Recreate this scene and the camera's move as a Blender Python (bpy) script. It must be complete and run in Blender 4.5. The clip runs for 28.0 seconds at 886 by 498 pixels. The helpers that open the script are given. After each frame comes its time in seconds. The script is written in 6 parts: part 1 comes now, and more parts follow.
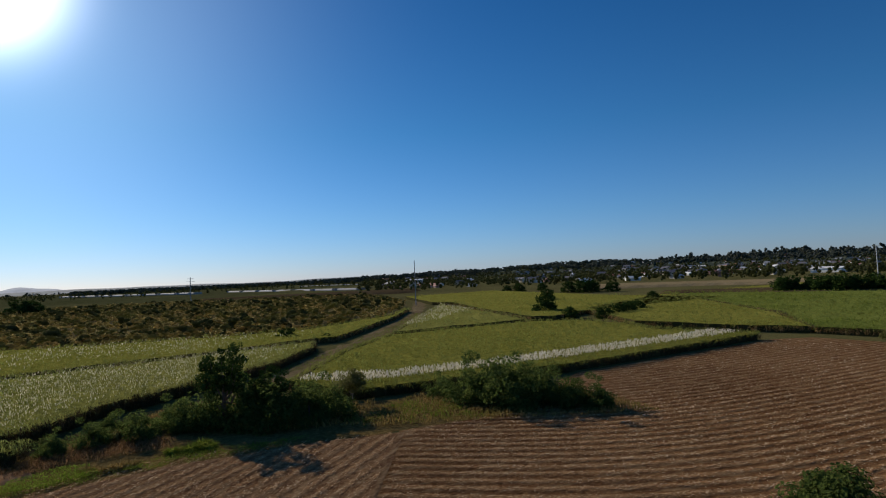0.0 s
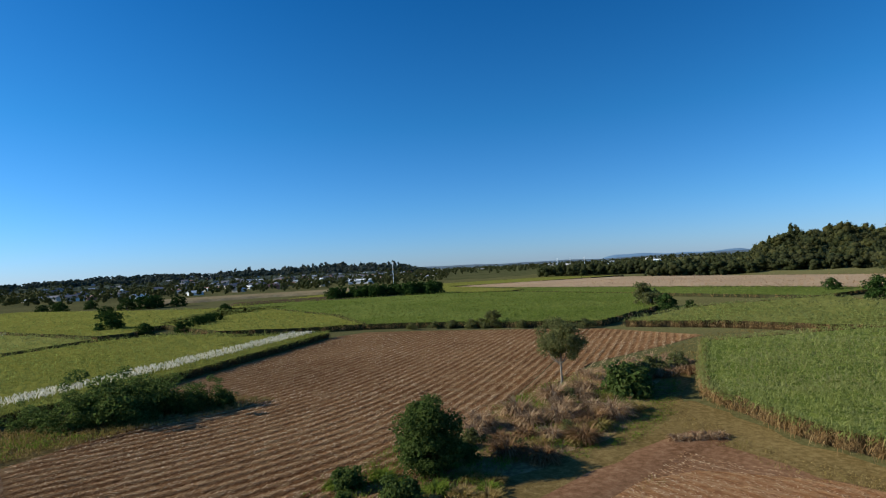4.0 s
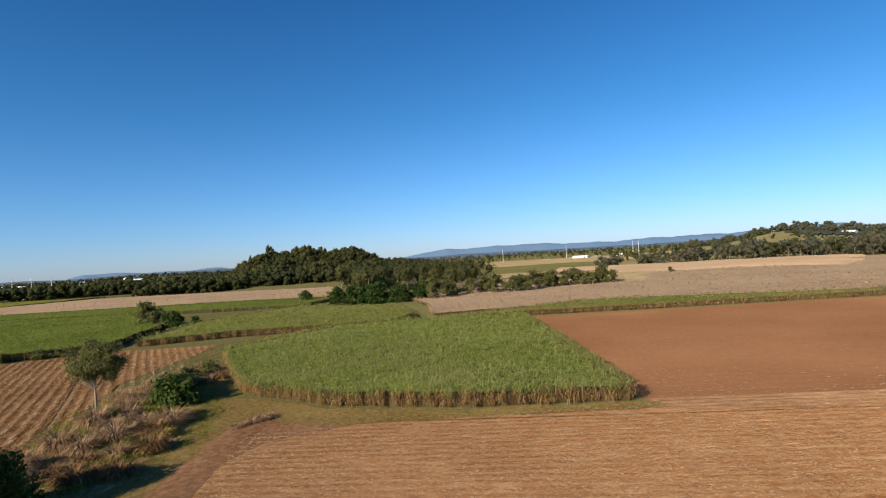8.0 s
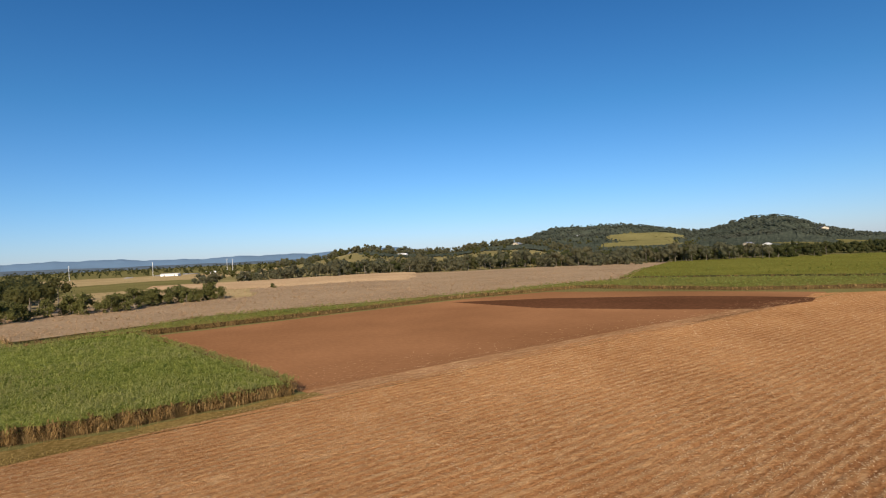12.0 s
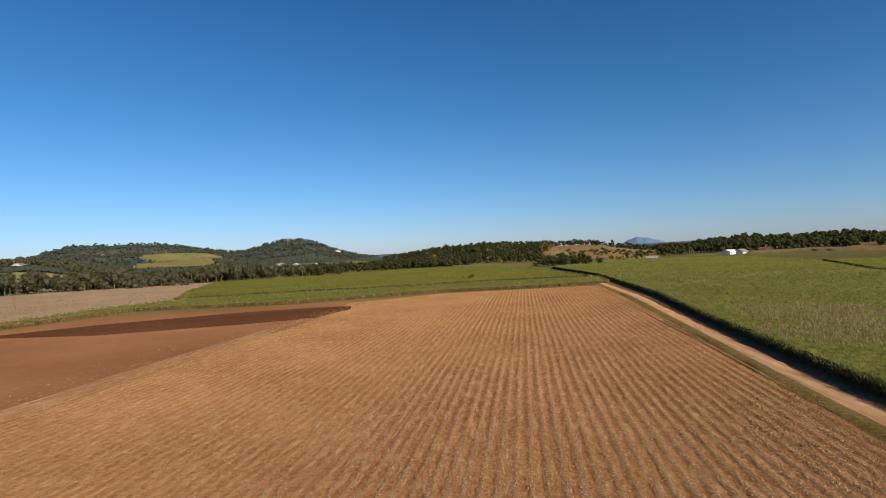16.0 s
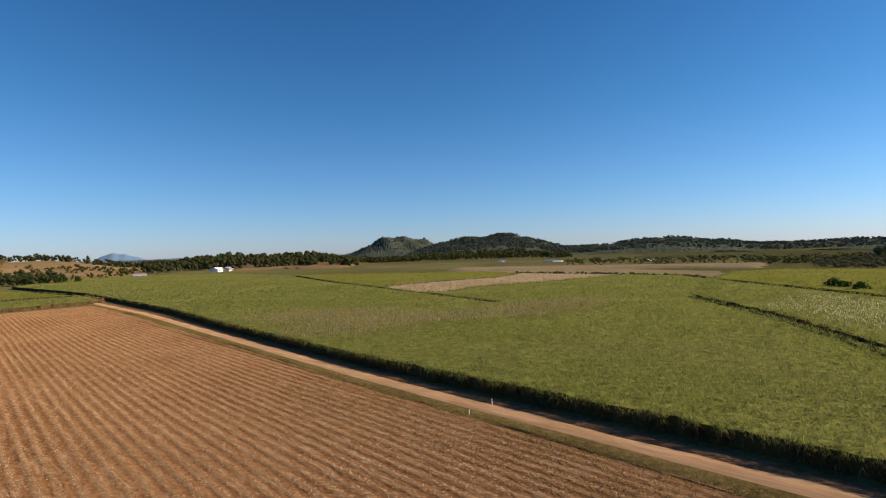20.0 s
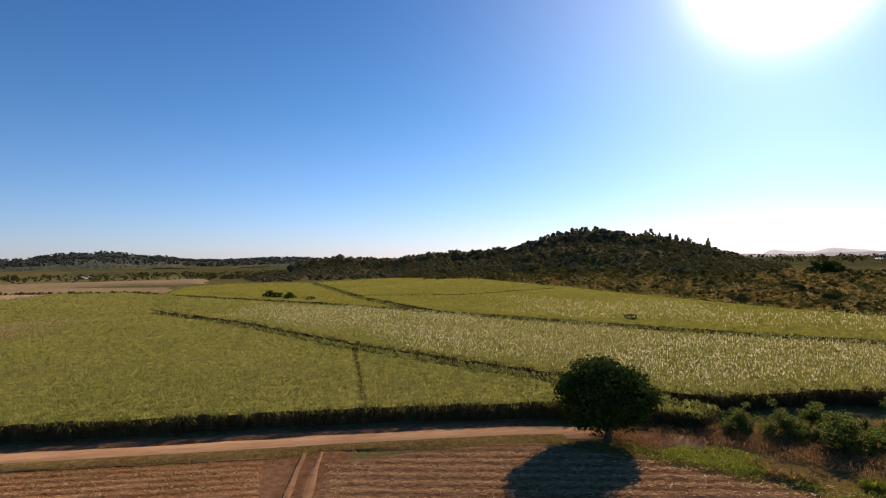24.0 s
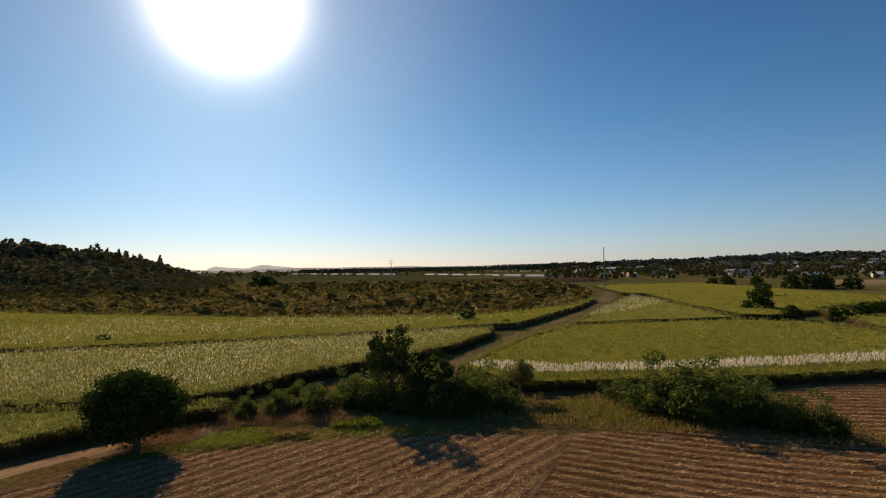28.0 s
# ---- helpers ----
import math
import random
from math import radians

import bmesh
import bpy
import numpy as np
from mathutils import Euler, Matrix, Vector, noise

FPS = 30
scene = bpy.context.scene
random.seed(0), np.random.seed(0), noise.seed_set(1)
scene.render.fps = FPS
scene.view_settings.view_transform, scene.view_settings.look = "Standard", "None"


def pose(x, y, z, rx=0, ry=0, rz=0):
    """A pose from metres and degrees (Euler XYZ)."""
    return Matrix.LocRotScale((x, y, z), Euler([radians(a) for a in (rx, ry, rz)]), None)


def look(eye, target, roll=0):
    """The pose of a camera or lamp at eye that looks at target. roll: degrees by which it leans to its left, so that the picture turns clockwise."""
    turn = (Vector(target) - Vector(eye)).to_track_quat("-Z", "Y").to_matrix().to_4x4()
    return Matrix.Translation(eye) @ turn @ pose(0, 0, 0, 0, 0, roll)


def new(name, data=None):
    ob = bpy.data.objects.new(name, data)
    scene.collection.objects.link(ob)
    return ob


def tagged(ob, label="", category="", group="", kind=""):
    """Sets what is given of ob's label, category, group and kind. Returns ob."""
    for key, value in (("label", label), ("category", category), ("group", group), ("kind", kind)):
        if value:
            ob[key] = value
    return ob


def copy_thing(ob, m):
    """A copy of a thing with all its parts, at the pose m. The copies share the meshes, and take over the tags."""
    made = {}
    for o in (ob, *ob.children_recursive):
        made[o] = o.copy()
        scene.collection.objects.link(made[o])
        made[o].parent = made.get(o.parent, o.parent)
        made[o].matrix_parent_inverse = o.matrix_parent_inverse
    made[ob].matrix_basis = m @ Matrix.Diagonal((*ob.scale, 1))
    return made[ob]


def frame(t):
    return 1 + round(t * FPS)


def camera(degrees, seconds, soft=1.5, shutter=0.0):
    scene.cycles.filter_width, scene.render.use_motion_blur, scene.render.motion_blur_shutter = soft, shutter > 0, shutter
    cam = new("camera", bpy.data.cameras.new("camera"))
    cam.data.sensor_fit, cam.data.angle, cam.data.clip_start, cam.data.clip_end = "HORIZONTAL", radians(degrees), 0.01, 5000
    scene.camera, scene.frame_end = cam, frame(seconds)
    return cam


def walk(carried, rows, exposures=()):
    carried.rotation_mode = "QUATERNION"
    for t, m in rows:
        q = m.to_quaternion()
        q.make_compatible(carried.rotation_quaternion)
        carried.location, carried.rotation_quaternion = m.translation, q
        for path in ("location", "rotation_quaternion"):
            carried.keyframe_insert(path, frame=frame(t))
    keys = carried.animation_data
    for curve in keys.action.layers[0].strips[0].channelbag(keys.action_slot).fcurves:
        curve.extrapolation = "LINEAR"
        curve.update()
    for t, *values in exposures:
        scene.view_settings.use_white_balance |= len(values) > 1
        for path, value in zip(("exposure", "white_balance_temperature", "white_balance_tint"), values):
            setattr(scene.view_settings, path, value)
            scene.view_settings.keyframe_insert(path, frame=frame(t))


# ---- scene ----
cam = camera(77.67, 28.0, soft=1.1)

# ---- the camera's circle: seconds, x, y, z, heading (clockwise from +y), tilt up, lean ----
PATH = [
    (0, 9.71, -3.91, 17.17, 0.00, 2.55, 2.58),
    (0.5, 8.73, -4.81, 17.18, 5.96, 2.42, 2.80),
    (1, 7.58, -5.74, 17.19, 11.77, 2.32, 2.90),
    (1.5, 6.29, -6.69, 17.13, 17.37, 2.23, 3.06),
    (2, 5.01, -7.37, 17.08, 22.65, 2.12, 3.05),
    (2.5, 3.70, -7.92, 17.01, 27.63, 2.05, 3.14),
    (4.5, -2.41, -9.67, 16.90, 49.64, 1.76, 3.19),
    (5, -3.93, -9.70, 16.88, 55.42, 1.71, 3.50),
    (5.5, -5.42, -9.42, 16.91, 61.76, 1.59, 3.59),
    (6, -6.87, -8.89, 16.94, 68.29, 1.41, 3.54),
    (6.5, -8.18, -8.16, 16.91, 74.85, 1.24, 3.53),
    (7, -9.27, -7.28, 16.91, 82.08, 1.06, 3.45),
    (7.5, -10.29, -6.35, 16.91, 88.60, 0.92, 3.50),
    (8, -11.32, -5.29, 16.92, 94.59, 0.73, 3.48),
    (8.5, -12.42, -3.95, 16.97, 100.61, 0.60, 3.36),
    (9, -13.44, -2.57, 17.06, 105.83, 0.46, 3.32),
    (9.5, -14.24, -1.21, 17.14, 110.59, 0.38, 3.22),
    (10, -14.89, 0.17, 17.18, 115.70, 0.33, 3.07),
    (10.5, -15.30, 1.54, 17.17, 120.15, 0.28, 2.96),
    (11, -15.49, 3.00, 17.13, 125.47, 0.32, 2.85),
    (11.5, -15.49, 4.53, 17.04, 130.60, 0.30, 2.70),
    (13.5, -14.41, 10.86, 16.90, 151.97, 0.54, 2.91),
    (14, -13.88, 12.44, 16.87, 158.12, 0.44, 2.93),
    (14.5, -13.06, 13.90, 16.88, 164.20, 0.33, 2.86),
    (15, -12.03, 15.05, 16.96, 169.24, 0.39, 2.77),
    (15.5, -10.78, 16.02, 17.00, 175.24, 0.38, 2.71),
    (16, -9.31, 16.88, 17.00, 181.66, 0.32, 2.58),
    (16.5, -7.70, 17.57, 16.99, 188.24, 0.24, 2.37),
    (17, -6.12, 18.15, 16.97, 195.10, 0.23, 2.29),
    (17.5, -4.63, 18.64, 16.96, 201.43, 0.26, 2.18),
    (18, -3.20, 19.06, 17.02, 207.48, 0.23, 2.04),
    (18.5, -1.80, 19.39, 17.06, 213.85, 0.23, 1.87),
    (19, -0.40, 19.56, 17.07, 220.40, 0.27, 1.81),
    (19.5, 0.94, 19.53, 17.02, 226.02, 0.29, 1.62),
    (20, 2.19, 19.35, 16.95, 232.25, 0.28, 1.52),
    (20.5, 3.32, 18.92, 16.90, 238.40, 0.40, 1.35),
    (22.5, 7.56, 16.02, 16.77, 266.22, 0.60, 1.02),
    (23, 8.48, 14.92, 16.80, 273.45, 0.70, 0.87),
    (23.5, 9.40, 13.69, 16.87, 280.25, 0.77, 0.73),
    (24, 10.16, 12.50, 16.93, 286.74, 0.90, 0.78),
    (24.5, 10.86, 11.29, 16.96, 293.24, 0.99, 0.89),
    (25, 11.41, 9.97, 17.00, 300.38, 1.12, 0.87),
    (25.5, 11.91, 8.59, 17.02, 307.44, 1.24, 0.81),
    (26, 12.10, 7.16, 17.00, 314.01, 1.34, 0.88),
    (26.5, 12.00, 5.79, 16.96, 320.48, 1.49, 0.86),
    (27, 11.88, 4.51, 16.98, 327.02, 1.54, 0.84),
    (27.5, 11.66, 3.12, 16.94, 333.72, 1.67, 0.92),
    (28, 11.42, 1.59, 16.92, 340.31, 1.77, 1.01),
]


def heading_pose(x, y, z, heading, tilt, lean):
    return pose(x, y, z, 0, 0, -heading) @ pose(0, 0, 0, 90 + tilt, 0, 0) @ pose(0, 0, 0, 0, 0, -lean)


walk(cam, [(r[0], heading_pose(*r[1:])) for r in PATH],
     exposures=[(0, -0.25, 6400, 10), (1, 0.06, 6700, 12), (2, -0.04, 5500, 3), (2.5, 0.0, 5500, 2), (5, 0.5, 6000, 4), (8, 0.53, 6600, 10), (11, 0.36, 7000, 11), (15, 0.26, 7050, 11), (17, 0.28, 7050, 12), (20.5, 0.56, 7200, 14),
                (22.4, 0.84, 7800, 23), (22.9, 0.68, 7700, 24), (23.5, 0.66, 7700, 26), (24.5, 0.32, 8000, 25), (26, 0.16, 8800, 20), (28, 0.0, 8800, 16)])

# ---- daylight ----
SUN_AZ, SUN_EL = radians(319), radians(25.3)
SUN_DIR = Vector((math.sin(SUN_AZ) * math.cos(SUN_EL), math.cos(SUN_AZ) * math.cos(SUN_EL), math.sin(SUN_EL)))


def ramp(nt, fac, stops):
    r = nt.nodes.new("ShaderNodeValToRGB")
    els = r.color_ramp.elements
    while len(els) < len(stops):
        els.new(0.5)
    for e, (p, c) in zip(els, stops):
        e.position, e.color = p, (*c, 1)
    nt.links.new(fac, r.inputs["Fac"])
    return r.outputs["Color"]


def build_world():
    world = bpy.data.worlds.new("sky")
    scene.world = world
    world.use_nodes = True
    nt = world.node_tree
    nt.nodes.clear()
    out = nt.nodes.new("ShaderNodeOutputWorld")
    bg = nt.nodes.new("ShaderNodeBackground")
    sky = nt.nodes.new("ShaderNodeTexSky")
    sky.sky_type = "NISHITA"
    sky.sun_disc = False
    sky.sun_elevation = SUN_EL
    sky.sun_rotation = SUN_AZ
    sky.altitude = 0
    sky.air_density = 1.0
    sky.dust_density = 0.2
    sky.ozone_density = 4.0
    tint = nt.nodes.new("ShaderNodeMix")
    tint.data_type, tint.blend_type = "RGBA", "MULTIPLY"
    tint.inputs[0].default_value = 1.0
    tc = nt.nodes.new("ShaderNodeTexCoord")
    sep = nt.nodes.new("ShaderNodeSeparateXYZ")
    nt.links.new(tc.outputs["Generated"], sep.inputs[0])
    climb = ramp(nt, sep.outputs["Z"], [(0.0, (0.86, 1.08, 1.72)), (0.10, (0.64, 1.05, 1.53)), (0.25, (0.38, 0.95, 1.36)), (0.5, (0.20, 0.76, 1.23))])
    nt.links.new(climb, tint.inputs[7])
    nt.links.new(sky.outputs[0], tint.inputs[6])
    bg.inputs["Strength"].default_value = 0.066
    nt.links.new(tint.outputs[2], bg.inputs["Color"])
    # the bright aureole round the sun's disc
    dot = nt.nodes.new("ShaderNodeVectorMath")
    dot.operation = "DOT_PRODUCT"
    dot.inputs[1].default_value = SUN_DIR
    nt.links.new(tc.outputs["Generated"], dot.inputs[0])
    total = None
    for gain, fall in ((5.0, 330.0), (0.26, 18.0)):
        k = nt.nodes.new("ShaderNodeMath")
        k.operation = "MULTIPLY_ADD"
        k.inputs[1].default_value = fall
        k.inputs[2].default_value = -fall
        nt.links.new(dot.outputs["Value"], k.inputs[0])
        e = nt.nodes.new("ShaderNodeMath")
        e.operation = "EXPONENT"
        nt.links.new(k.outputs[0], e.inputs[0])
        g = nt.nodes.new("ShaderNodeMath")
        g.operation = "MULTIPLY"
        g.inputs[1].default_value = gain
        nt.links.new(e.outputs[0], g.inputs[0])
        if total is None:
            total = g
        else:
            a = nt.nodes.new("ShaderNodeMath")
            a.operation = "ADD"
            nt.links.new(total.outputs[0], a.inputs[0])
            nt.links.new(g.outputs[0], a.inputs[1])
            total = a
    glow = nt.nodes.new("ShaderNodeBackground")
    glow.inputs["Color"].default_value = (0.94, 0.96, 1.0, 1)
    nt.links.new(total.outputs[0], glow.inputs["Strength"])
    add = nt.nodes.new("ShaderNodeAddShader")
    nt.links.new(bg.outputs[0], add.inputs[0])
    nt.links.new(glow.outputs[0], add.inputs[1])
    nt.links.new(add.outputs[0], out.inputs[0])


build_world()
sun = new("sun", bpy.data.lights.new("sun", "SUN"))
sun.data.energy, sun.data.angle, sun.data.color = 5.0, radians(0.53), (1.0, 0.88, 0.72)
sun.matrix_world = look(SUN_DIR * 100, (0, 0, 0))

# ---- materials ----


def nodes_of(name):
    m = bpy.data.materials.new(name)
    m.use_nodes = True
    nt = m.node_tree
    return m, nt, nt.nodes["Principled BSDF"], nt.nodes["Material Output"]


def noise_tex(nt, vec, scale, detail=4.0, rough=0.6):
    n = nt.nodes.new("ShaderNodeTexNoise")
    n.inputs["Scale"].default_value, n.inputs["Detail"].default_value, n.inputs["Roughness"].default_value = scale, detail, rough
    nt.links.new(vec, n.inputs["Vector"])
    return n.outputs["Fac"]


def mixed(nt, fac, a, b, mode="MIX"):
    x = nt.nodes.new("ShaderNodeMix")
    x.data_type, x.blend_type = "RGBA", mode
    for sock, v in ((x.inputs[0], fac), (x.inputs[6], a), (x.inputs[7], b)):
        if isinstance(v, (int, float)):
            sock.default_value = v
        elif isinstance(v, tuple):
            sock.default_value = (*v, 1)
        else:
            nt.links.new(v, sock)
    return x.outputs[2]


def place_vec(nt, turn=0.0, stretch=(1, 1, 1)):
    g = nt.nodes.new("ShaderNodeNewGeometry")
    mp = nt.nodes.new("ShaderNodeMapping")
    mp.inputs["Rotation"].default_value = (0, 0, turn)
    mp2 = nt.nodes.new("ShaderNodeMapping")
    mp2.inputs["Scale"].default_value = stretch
    nt.links.new(g.outputs["Position"], mp.inputs["Vector"])
    nt.links.new(mp.outputs[0], mp2.inputs["Vector"])
    return mp2.outputs[0]


def row_bend(x):
    """How far north the curved rows of the northern stubble have swung at x."""
    return -0.2 * x + 5.12 * np.log1p(np.exp((x - 31) / 8))


def number(nt, kind, a, b=None, c=None):
    """A sum done in nodes."""
    m = nt.nodes.new("ShaderNodeMath")
    m.operation = kind
    for sock, v in zip(m.inputs, (a, b, c)):
        if isinstance(v, (int, float)):
            sock.default_value = v
        elif v is not None:
            nt.links.new(v, sock)
    return m.outputs[0]


def ground_mat(name, dark, mid, light, coarse=0.05, fine=2.5, turn_az=0.0, stretch=(1, 1, 1), rough=0.95, bump=0.25, streak=None, patch=0.35, crumble=0.4, rows=None):
    """Earth, stubble or grass: grain, larger patches, and streaks along the rows."""
    m, nt, b, _ = nodes_of(name)
    v = place_vec(nt, radians(turn_az), stretch)
    flat = place_vec(nt)
    grain = noise_tex(nt, v, fine, 6.0, 0.75)
    col = ramp(nt, grain, [(0.37, dark), (0.5, mid), (0.63, light)])
    big = noise_tex(nt, flat, coarse, 3.0, 0.55)
    bigcol = ramp(nt, big, [(0.3, tuple(0.72 * c for c in mid)), (0.7, tuple(min(1, 1.15 * c) for c in light))])
    col = mixed(nt, patch, col, bigcol)
    if streak:
        s = noise_tex(nt, place_vec(nt, radians(turn_az), (1, 0.22, 1)), 1.6, 3.0)
        col = mixed(nt, ramp(nt, s, [(0.5, (0, 0, 0)), (0.75, (0.55, 0.55, 0.55))]), col, streak)
    if rows:
        # straw raked into lines along the ridges, broken and uneven
        shade, amount, gap, bent = rows
        sep = nt.nodes.new("ShaderNodeSeparateXYZ")
        nt.links.new(place_vec(nt, 0.0 if bent else radians(turn_az)), sep.inputs[0])
        across = sep.outputs["X"]
        if bent:
            swing = number(nt, "LOGARITHM", number(nt, "ADD", number(nt, "EXPONENT", number(nt, "MULTIPLY_ADD", across, 0.125, -31 / 8)), 1.0), math.e)
            swing = number(nt, "MULTIPLY_ADD", swing, 5.12, number(nt, "MULTIPLY", across, -0.2))
            across = number(nt, "SUBTRACT", sep.outputs["Y"], swing)
        wave = number(nt, "COSINE", number(nt, "MULTIPLY", across, 2 * math.pi / gap))
        broken = number(nt, "MULTIPLY_ADD", wave, 0.28, noise_tex(nt, place_vec(nt, radians(turn_az), (1, 0.4, 1)), 1.9, 5.0, 0.75))
        col = mixed(nt, ramp(nt, broken, [(0.45, (0, 0, 0)), (0.85, (amount,) * 3)]), col, shade)
    nt.links.new(col, b.inputs["Base Color"])
    b.inputs["Roughness"].default_value = rough
    b.inputs["Diffuse Roughness"].default_value = crumble
    b.inputs["Specular IOR Level"].default_value = 0.0
    bp = nt.nodes.new("ShaderNodeBump")
    bp.inputs["Strength"].default_value, bp.inputs["Distance"].default_value = bump, 0.3
    nt.links.new(grain, bp.inputs["Height"])
    nt.links.new(bp.outputs[0], b.inputs["Normal"])
    return m


def leaf_mat(name, a, b_, c, through_share=0.3, rough=0.5, patch_scale=0.03, patch_col=None, passing=1.25):
    """Foliage: every leaf or clump varies a little; some light passes through."""
    m, nt, b, out = nodes_of(name)
    g = nt.nodes.new("ShaderNodeNewGeometry")
    col = ramp(nt, g.outputs["Random Per Island"], [(0.0, a), (0.5, b_), (1.0, c)])
    big = noise_tex(nt, place_vec(nt), patch_scale, 3.0)
    col = mixed(nt, ramp(nt, big, [(0.42, (0, 0, 0)), (0.62, (0.6, 0.6, 0.6))]), col, patch_col or tuple(0.75 * x for x in b_))
    nt.links.new(col, b.inputs["Base Color"])
    b.inputs["Roughness"].default_value = rough
    b.inputs["Specular IOR Level"].default_value = 0.0
    t = nt.nodes.new("ShaderNodeBsdfTranslucent")
    brighter = nt.nodes.new("ShaderNodeVectorMath")
    brighter.operation = "SCALE"
    brighter.inputs["Scale"].default_value = passing
    nt.links.new(col, brighter.inputs[0])
    nt.links.new(brighter.outputs[0], t.inputs["Color"])
    x = nt.nodes.new("ShaderNodeMixShader")
    x.inputs[0].default_value = through_share
    nt.links.new(b.outputs[0], x.inputs[1])
    nt.links.new(t.outputs[0], x.inputs[2])
    nt.links.new(x.outputs[0], out.inputs["Surface"])
    return m


def plain_mat(name, base, rough=0.6, metal=0.0, vary=0.25, scale=1.5):
    m, nt, b, _ = nodes_of(name)
    n = noise_tex(nt, place_vec(nt), scale, 5.0)
    col = ramp(nt, n, [(0.3, tuple(c * (1 - vary) for c in base)), (0.7, tuple(min(1, c * (1 + vary * 0.5)) for c in base))])
    nt.links.new(col, b.inputs["Base Color"])
    b.inputs["Roughness"].default_value, b.inputs["Metallic"].default_value = rough, metal
    return m


M = {}
M["ground"] = ground_mat("pasture", (0.07, 0.065, 0.022), (0.12, 0.11, 0.04), (0.18, 0.155, 0.065), coarse=0.01, fine=1.4, bump=0.6)
M["stubble_n"] = ground_mat("stubble_red", (0.06, 0.024, 0.010), (0.18, 0.08, 0.031), (0.34, 0.185, 0.08), turn_az=76, stretch=(1.4, 0.7, 1), fine=2.6, streak=(0.50, 0.34, 0.17), bump=0.9, crumble=0.8, rows=((0.50, 0.33, 0.16), 0.3, 1.62, True))
M["stubble_w"] = ground_mat("stubble_brown", (0.075, 0.034, 0.014), (0.20, 0.10, 0.046), (0.38, 0.23, 0.115), turn_az=20, stretch=(1.4, 0.7, 1), fine=2.6, streak=(0.50, 0.34, 0.17), bump=0.9, crumble=0.6, rows=((0.54, 0.37, 0.19), 0.2, 1.5, False))
M["stubble_s"] = ground_mat("stubble_tan", (0.125, 0.05, 0.019), (0.26, 0.115, 0.046), (0.41, 0.22, 0.098), turn_az=10, stretch=(1.4, 0.7, 1), fine=2.6, streak=(0.54, 0.36, 0.19), bump=0.8, crumble=0.7, rows=((0.50, 0.31, 0.15), 0.4, 1.2, False))
M["bare"] = ground_mat("tilled_red_soil", (0.15, 0.068, 0.031), (0.195, 0.091, 0.042), (0.245, 0.122, 0.06), coarse=0.02, fine=1.6, turn_az=100, stretch=(1, 0.3, 1), bump=0.12, patch=0.65)
M["thin_stubble"] = ground_mat("thin_stubble", (0.14, 0.066, 0.032), (0.235, 0.12, 0.058), (0.33, 0.19, 0.098), turn_az=10, stretch=(1.2, 0.5, 1), fine=1.8, streak=(0.42, 0.28, 0.15), bump=0.4, patch=0.5)
M["farm_track"] = ground_mat("farm_track", (0.12, 0.085, 0.04), (0.19, 0.14, 0.07), (0.27, 0.205, 0.11), coarse=0.08, fine=0.9, turn_az=5, stretch=(1, 0.2, 1), bump=0.25)
M["moist"] = ground_mat("moist_soil", (0.06, 0.026, 0.013), (0.08, 0.035, 0.018), (0.115, 0.053, 0.028), coarse=0.05, fine=0.8, bump=0.15)
M["road"] = ground_mat("pale_dirt", (0.34, 0.185, 0.088), (0.48, 0.275, 0.138), (0.60, 0.375, 0.20), coarse=0.12, fine=1.6, turn_az=8, stretch=(1.2, 0.12, 1), bump=0.15)
M["rut"] = ground_mat("pale_rut", (0.20, 0.10, 0.047), (0.29, 0.16, 0.08), (0.39, 0.24, 0.13), coarse=0.2, fine=1.6, bump=0.2)
M["path"] = ground_mat("red_dirt", (0.10, 0.046, 0.02), (0.175, 0.088, 0.042), (0.27, 0.155, 0.085), coarse=0.15, fine=1.5, bump=0.25)
M["verge"] = ground_mat("verge_grass", (0.085, 0.055, 0.016), (0.155, 0.105, 0.034), (0.25, 0.175, 0.07), coarse=0.1, fine=1.6, bump=0.5)
M["litter"] = ground_mat("dead_grass_litter", (0.12, 0.065, 0.025), (0.24, 0.15, 0.065), (0.40, 0.28, 0.14), coarse=0.12, fine=1.2, bump=0.6)
M["dry"] = ground_mat("dry_pasture", (0.20, 0.148, 0.07), (0.28, 0.208, 0.105), (0.36, 0.275, 0.15), coarse=0.02, fine=0.5, bump=0.3)
M["fallow"] = ground_mat("fallow_brown", (0.28, 0.185, 0.105), (0.35, 0.24, 0.14), (0.42, 0.30, 0.18), coarse=0.02, fine=0.5, bump=0.2)
M["orange"] = ground_mat("dry_orange_grass", (0.13, 0.085, 0.04), (0.195, 0.127, 0.06), (0.27, 0.18, 0.09), coarse=0.015, fine=0.3, bump=0.3, patch=0.5)
M["forest"] = ground_mat("forest_floor", (0.05, 0.054, 0.02), (0.085, 0.085, 0.032), (0.13, 0.12, 0.05), coarse=0.01, fine=0.08, bump=0.8)
M["meadow"] = ground_mat("meadow_green", (0.095, 0.088, 0.034), (0.14, 0.126, 0.05), (0.19, 0.168, 0.072), coarse=0.012, fine=0.3, bump=0.2, patch=0.6)
M["slope"] = ground_mat("grazed_slope", (0.105, 0.09, 0.04), (0.165, 0.14, 0.06), (0.23, 0.19, 0.09), coarse=0.012, fine=0.25, bump=0.2, patch=0.6)
M["dark_field"] = ground_mat("burnt_field", (0.055, 0.036, 0.02), (0.085, 0.058, 0.03), (0.13, 0.095, 0.05), coarse=0.03, fine=0.5, bump=0.3)
M["cane"] = leaf_mat("cane_green", (0.175, 0.197, 0.052), (0.228, 0.248, 0.068), (0.286, 0.305, 0.088), 0.45, patch_col=(0.205, 0.190, 0.075), passing=1.3)
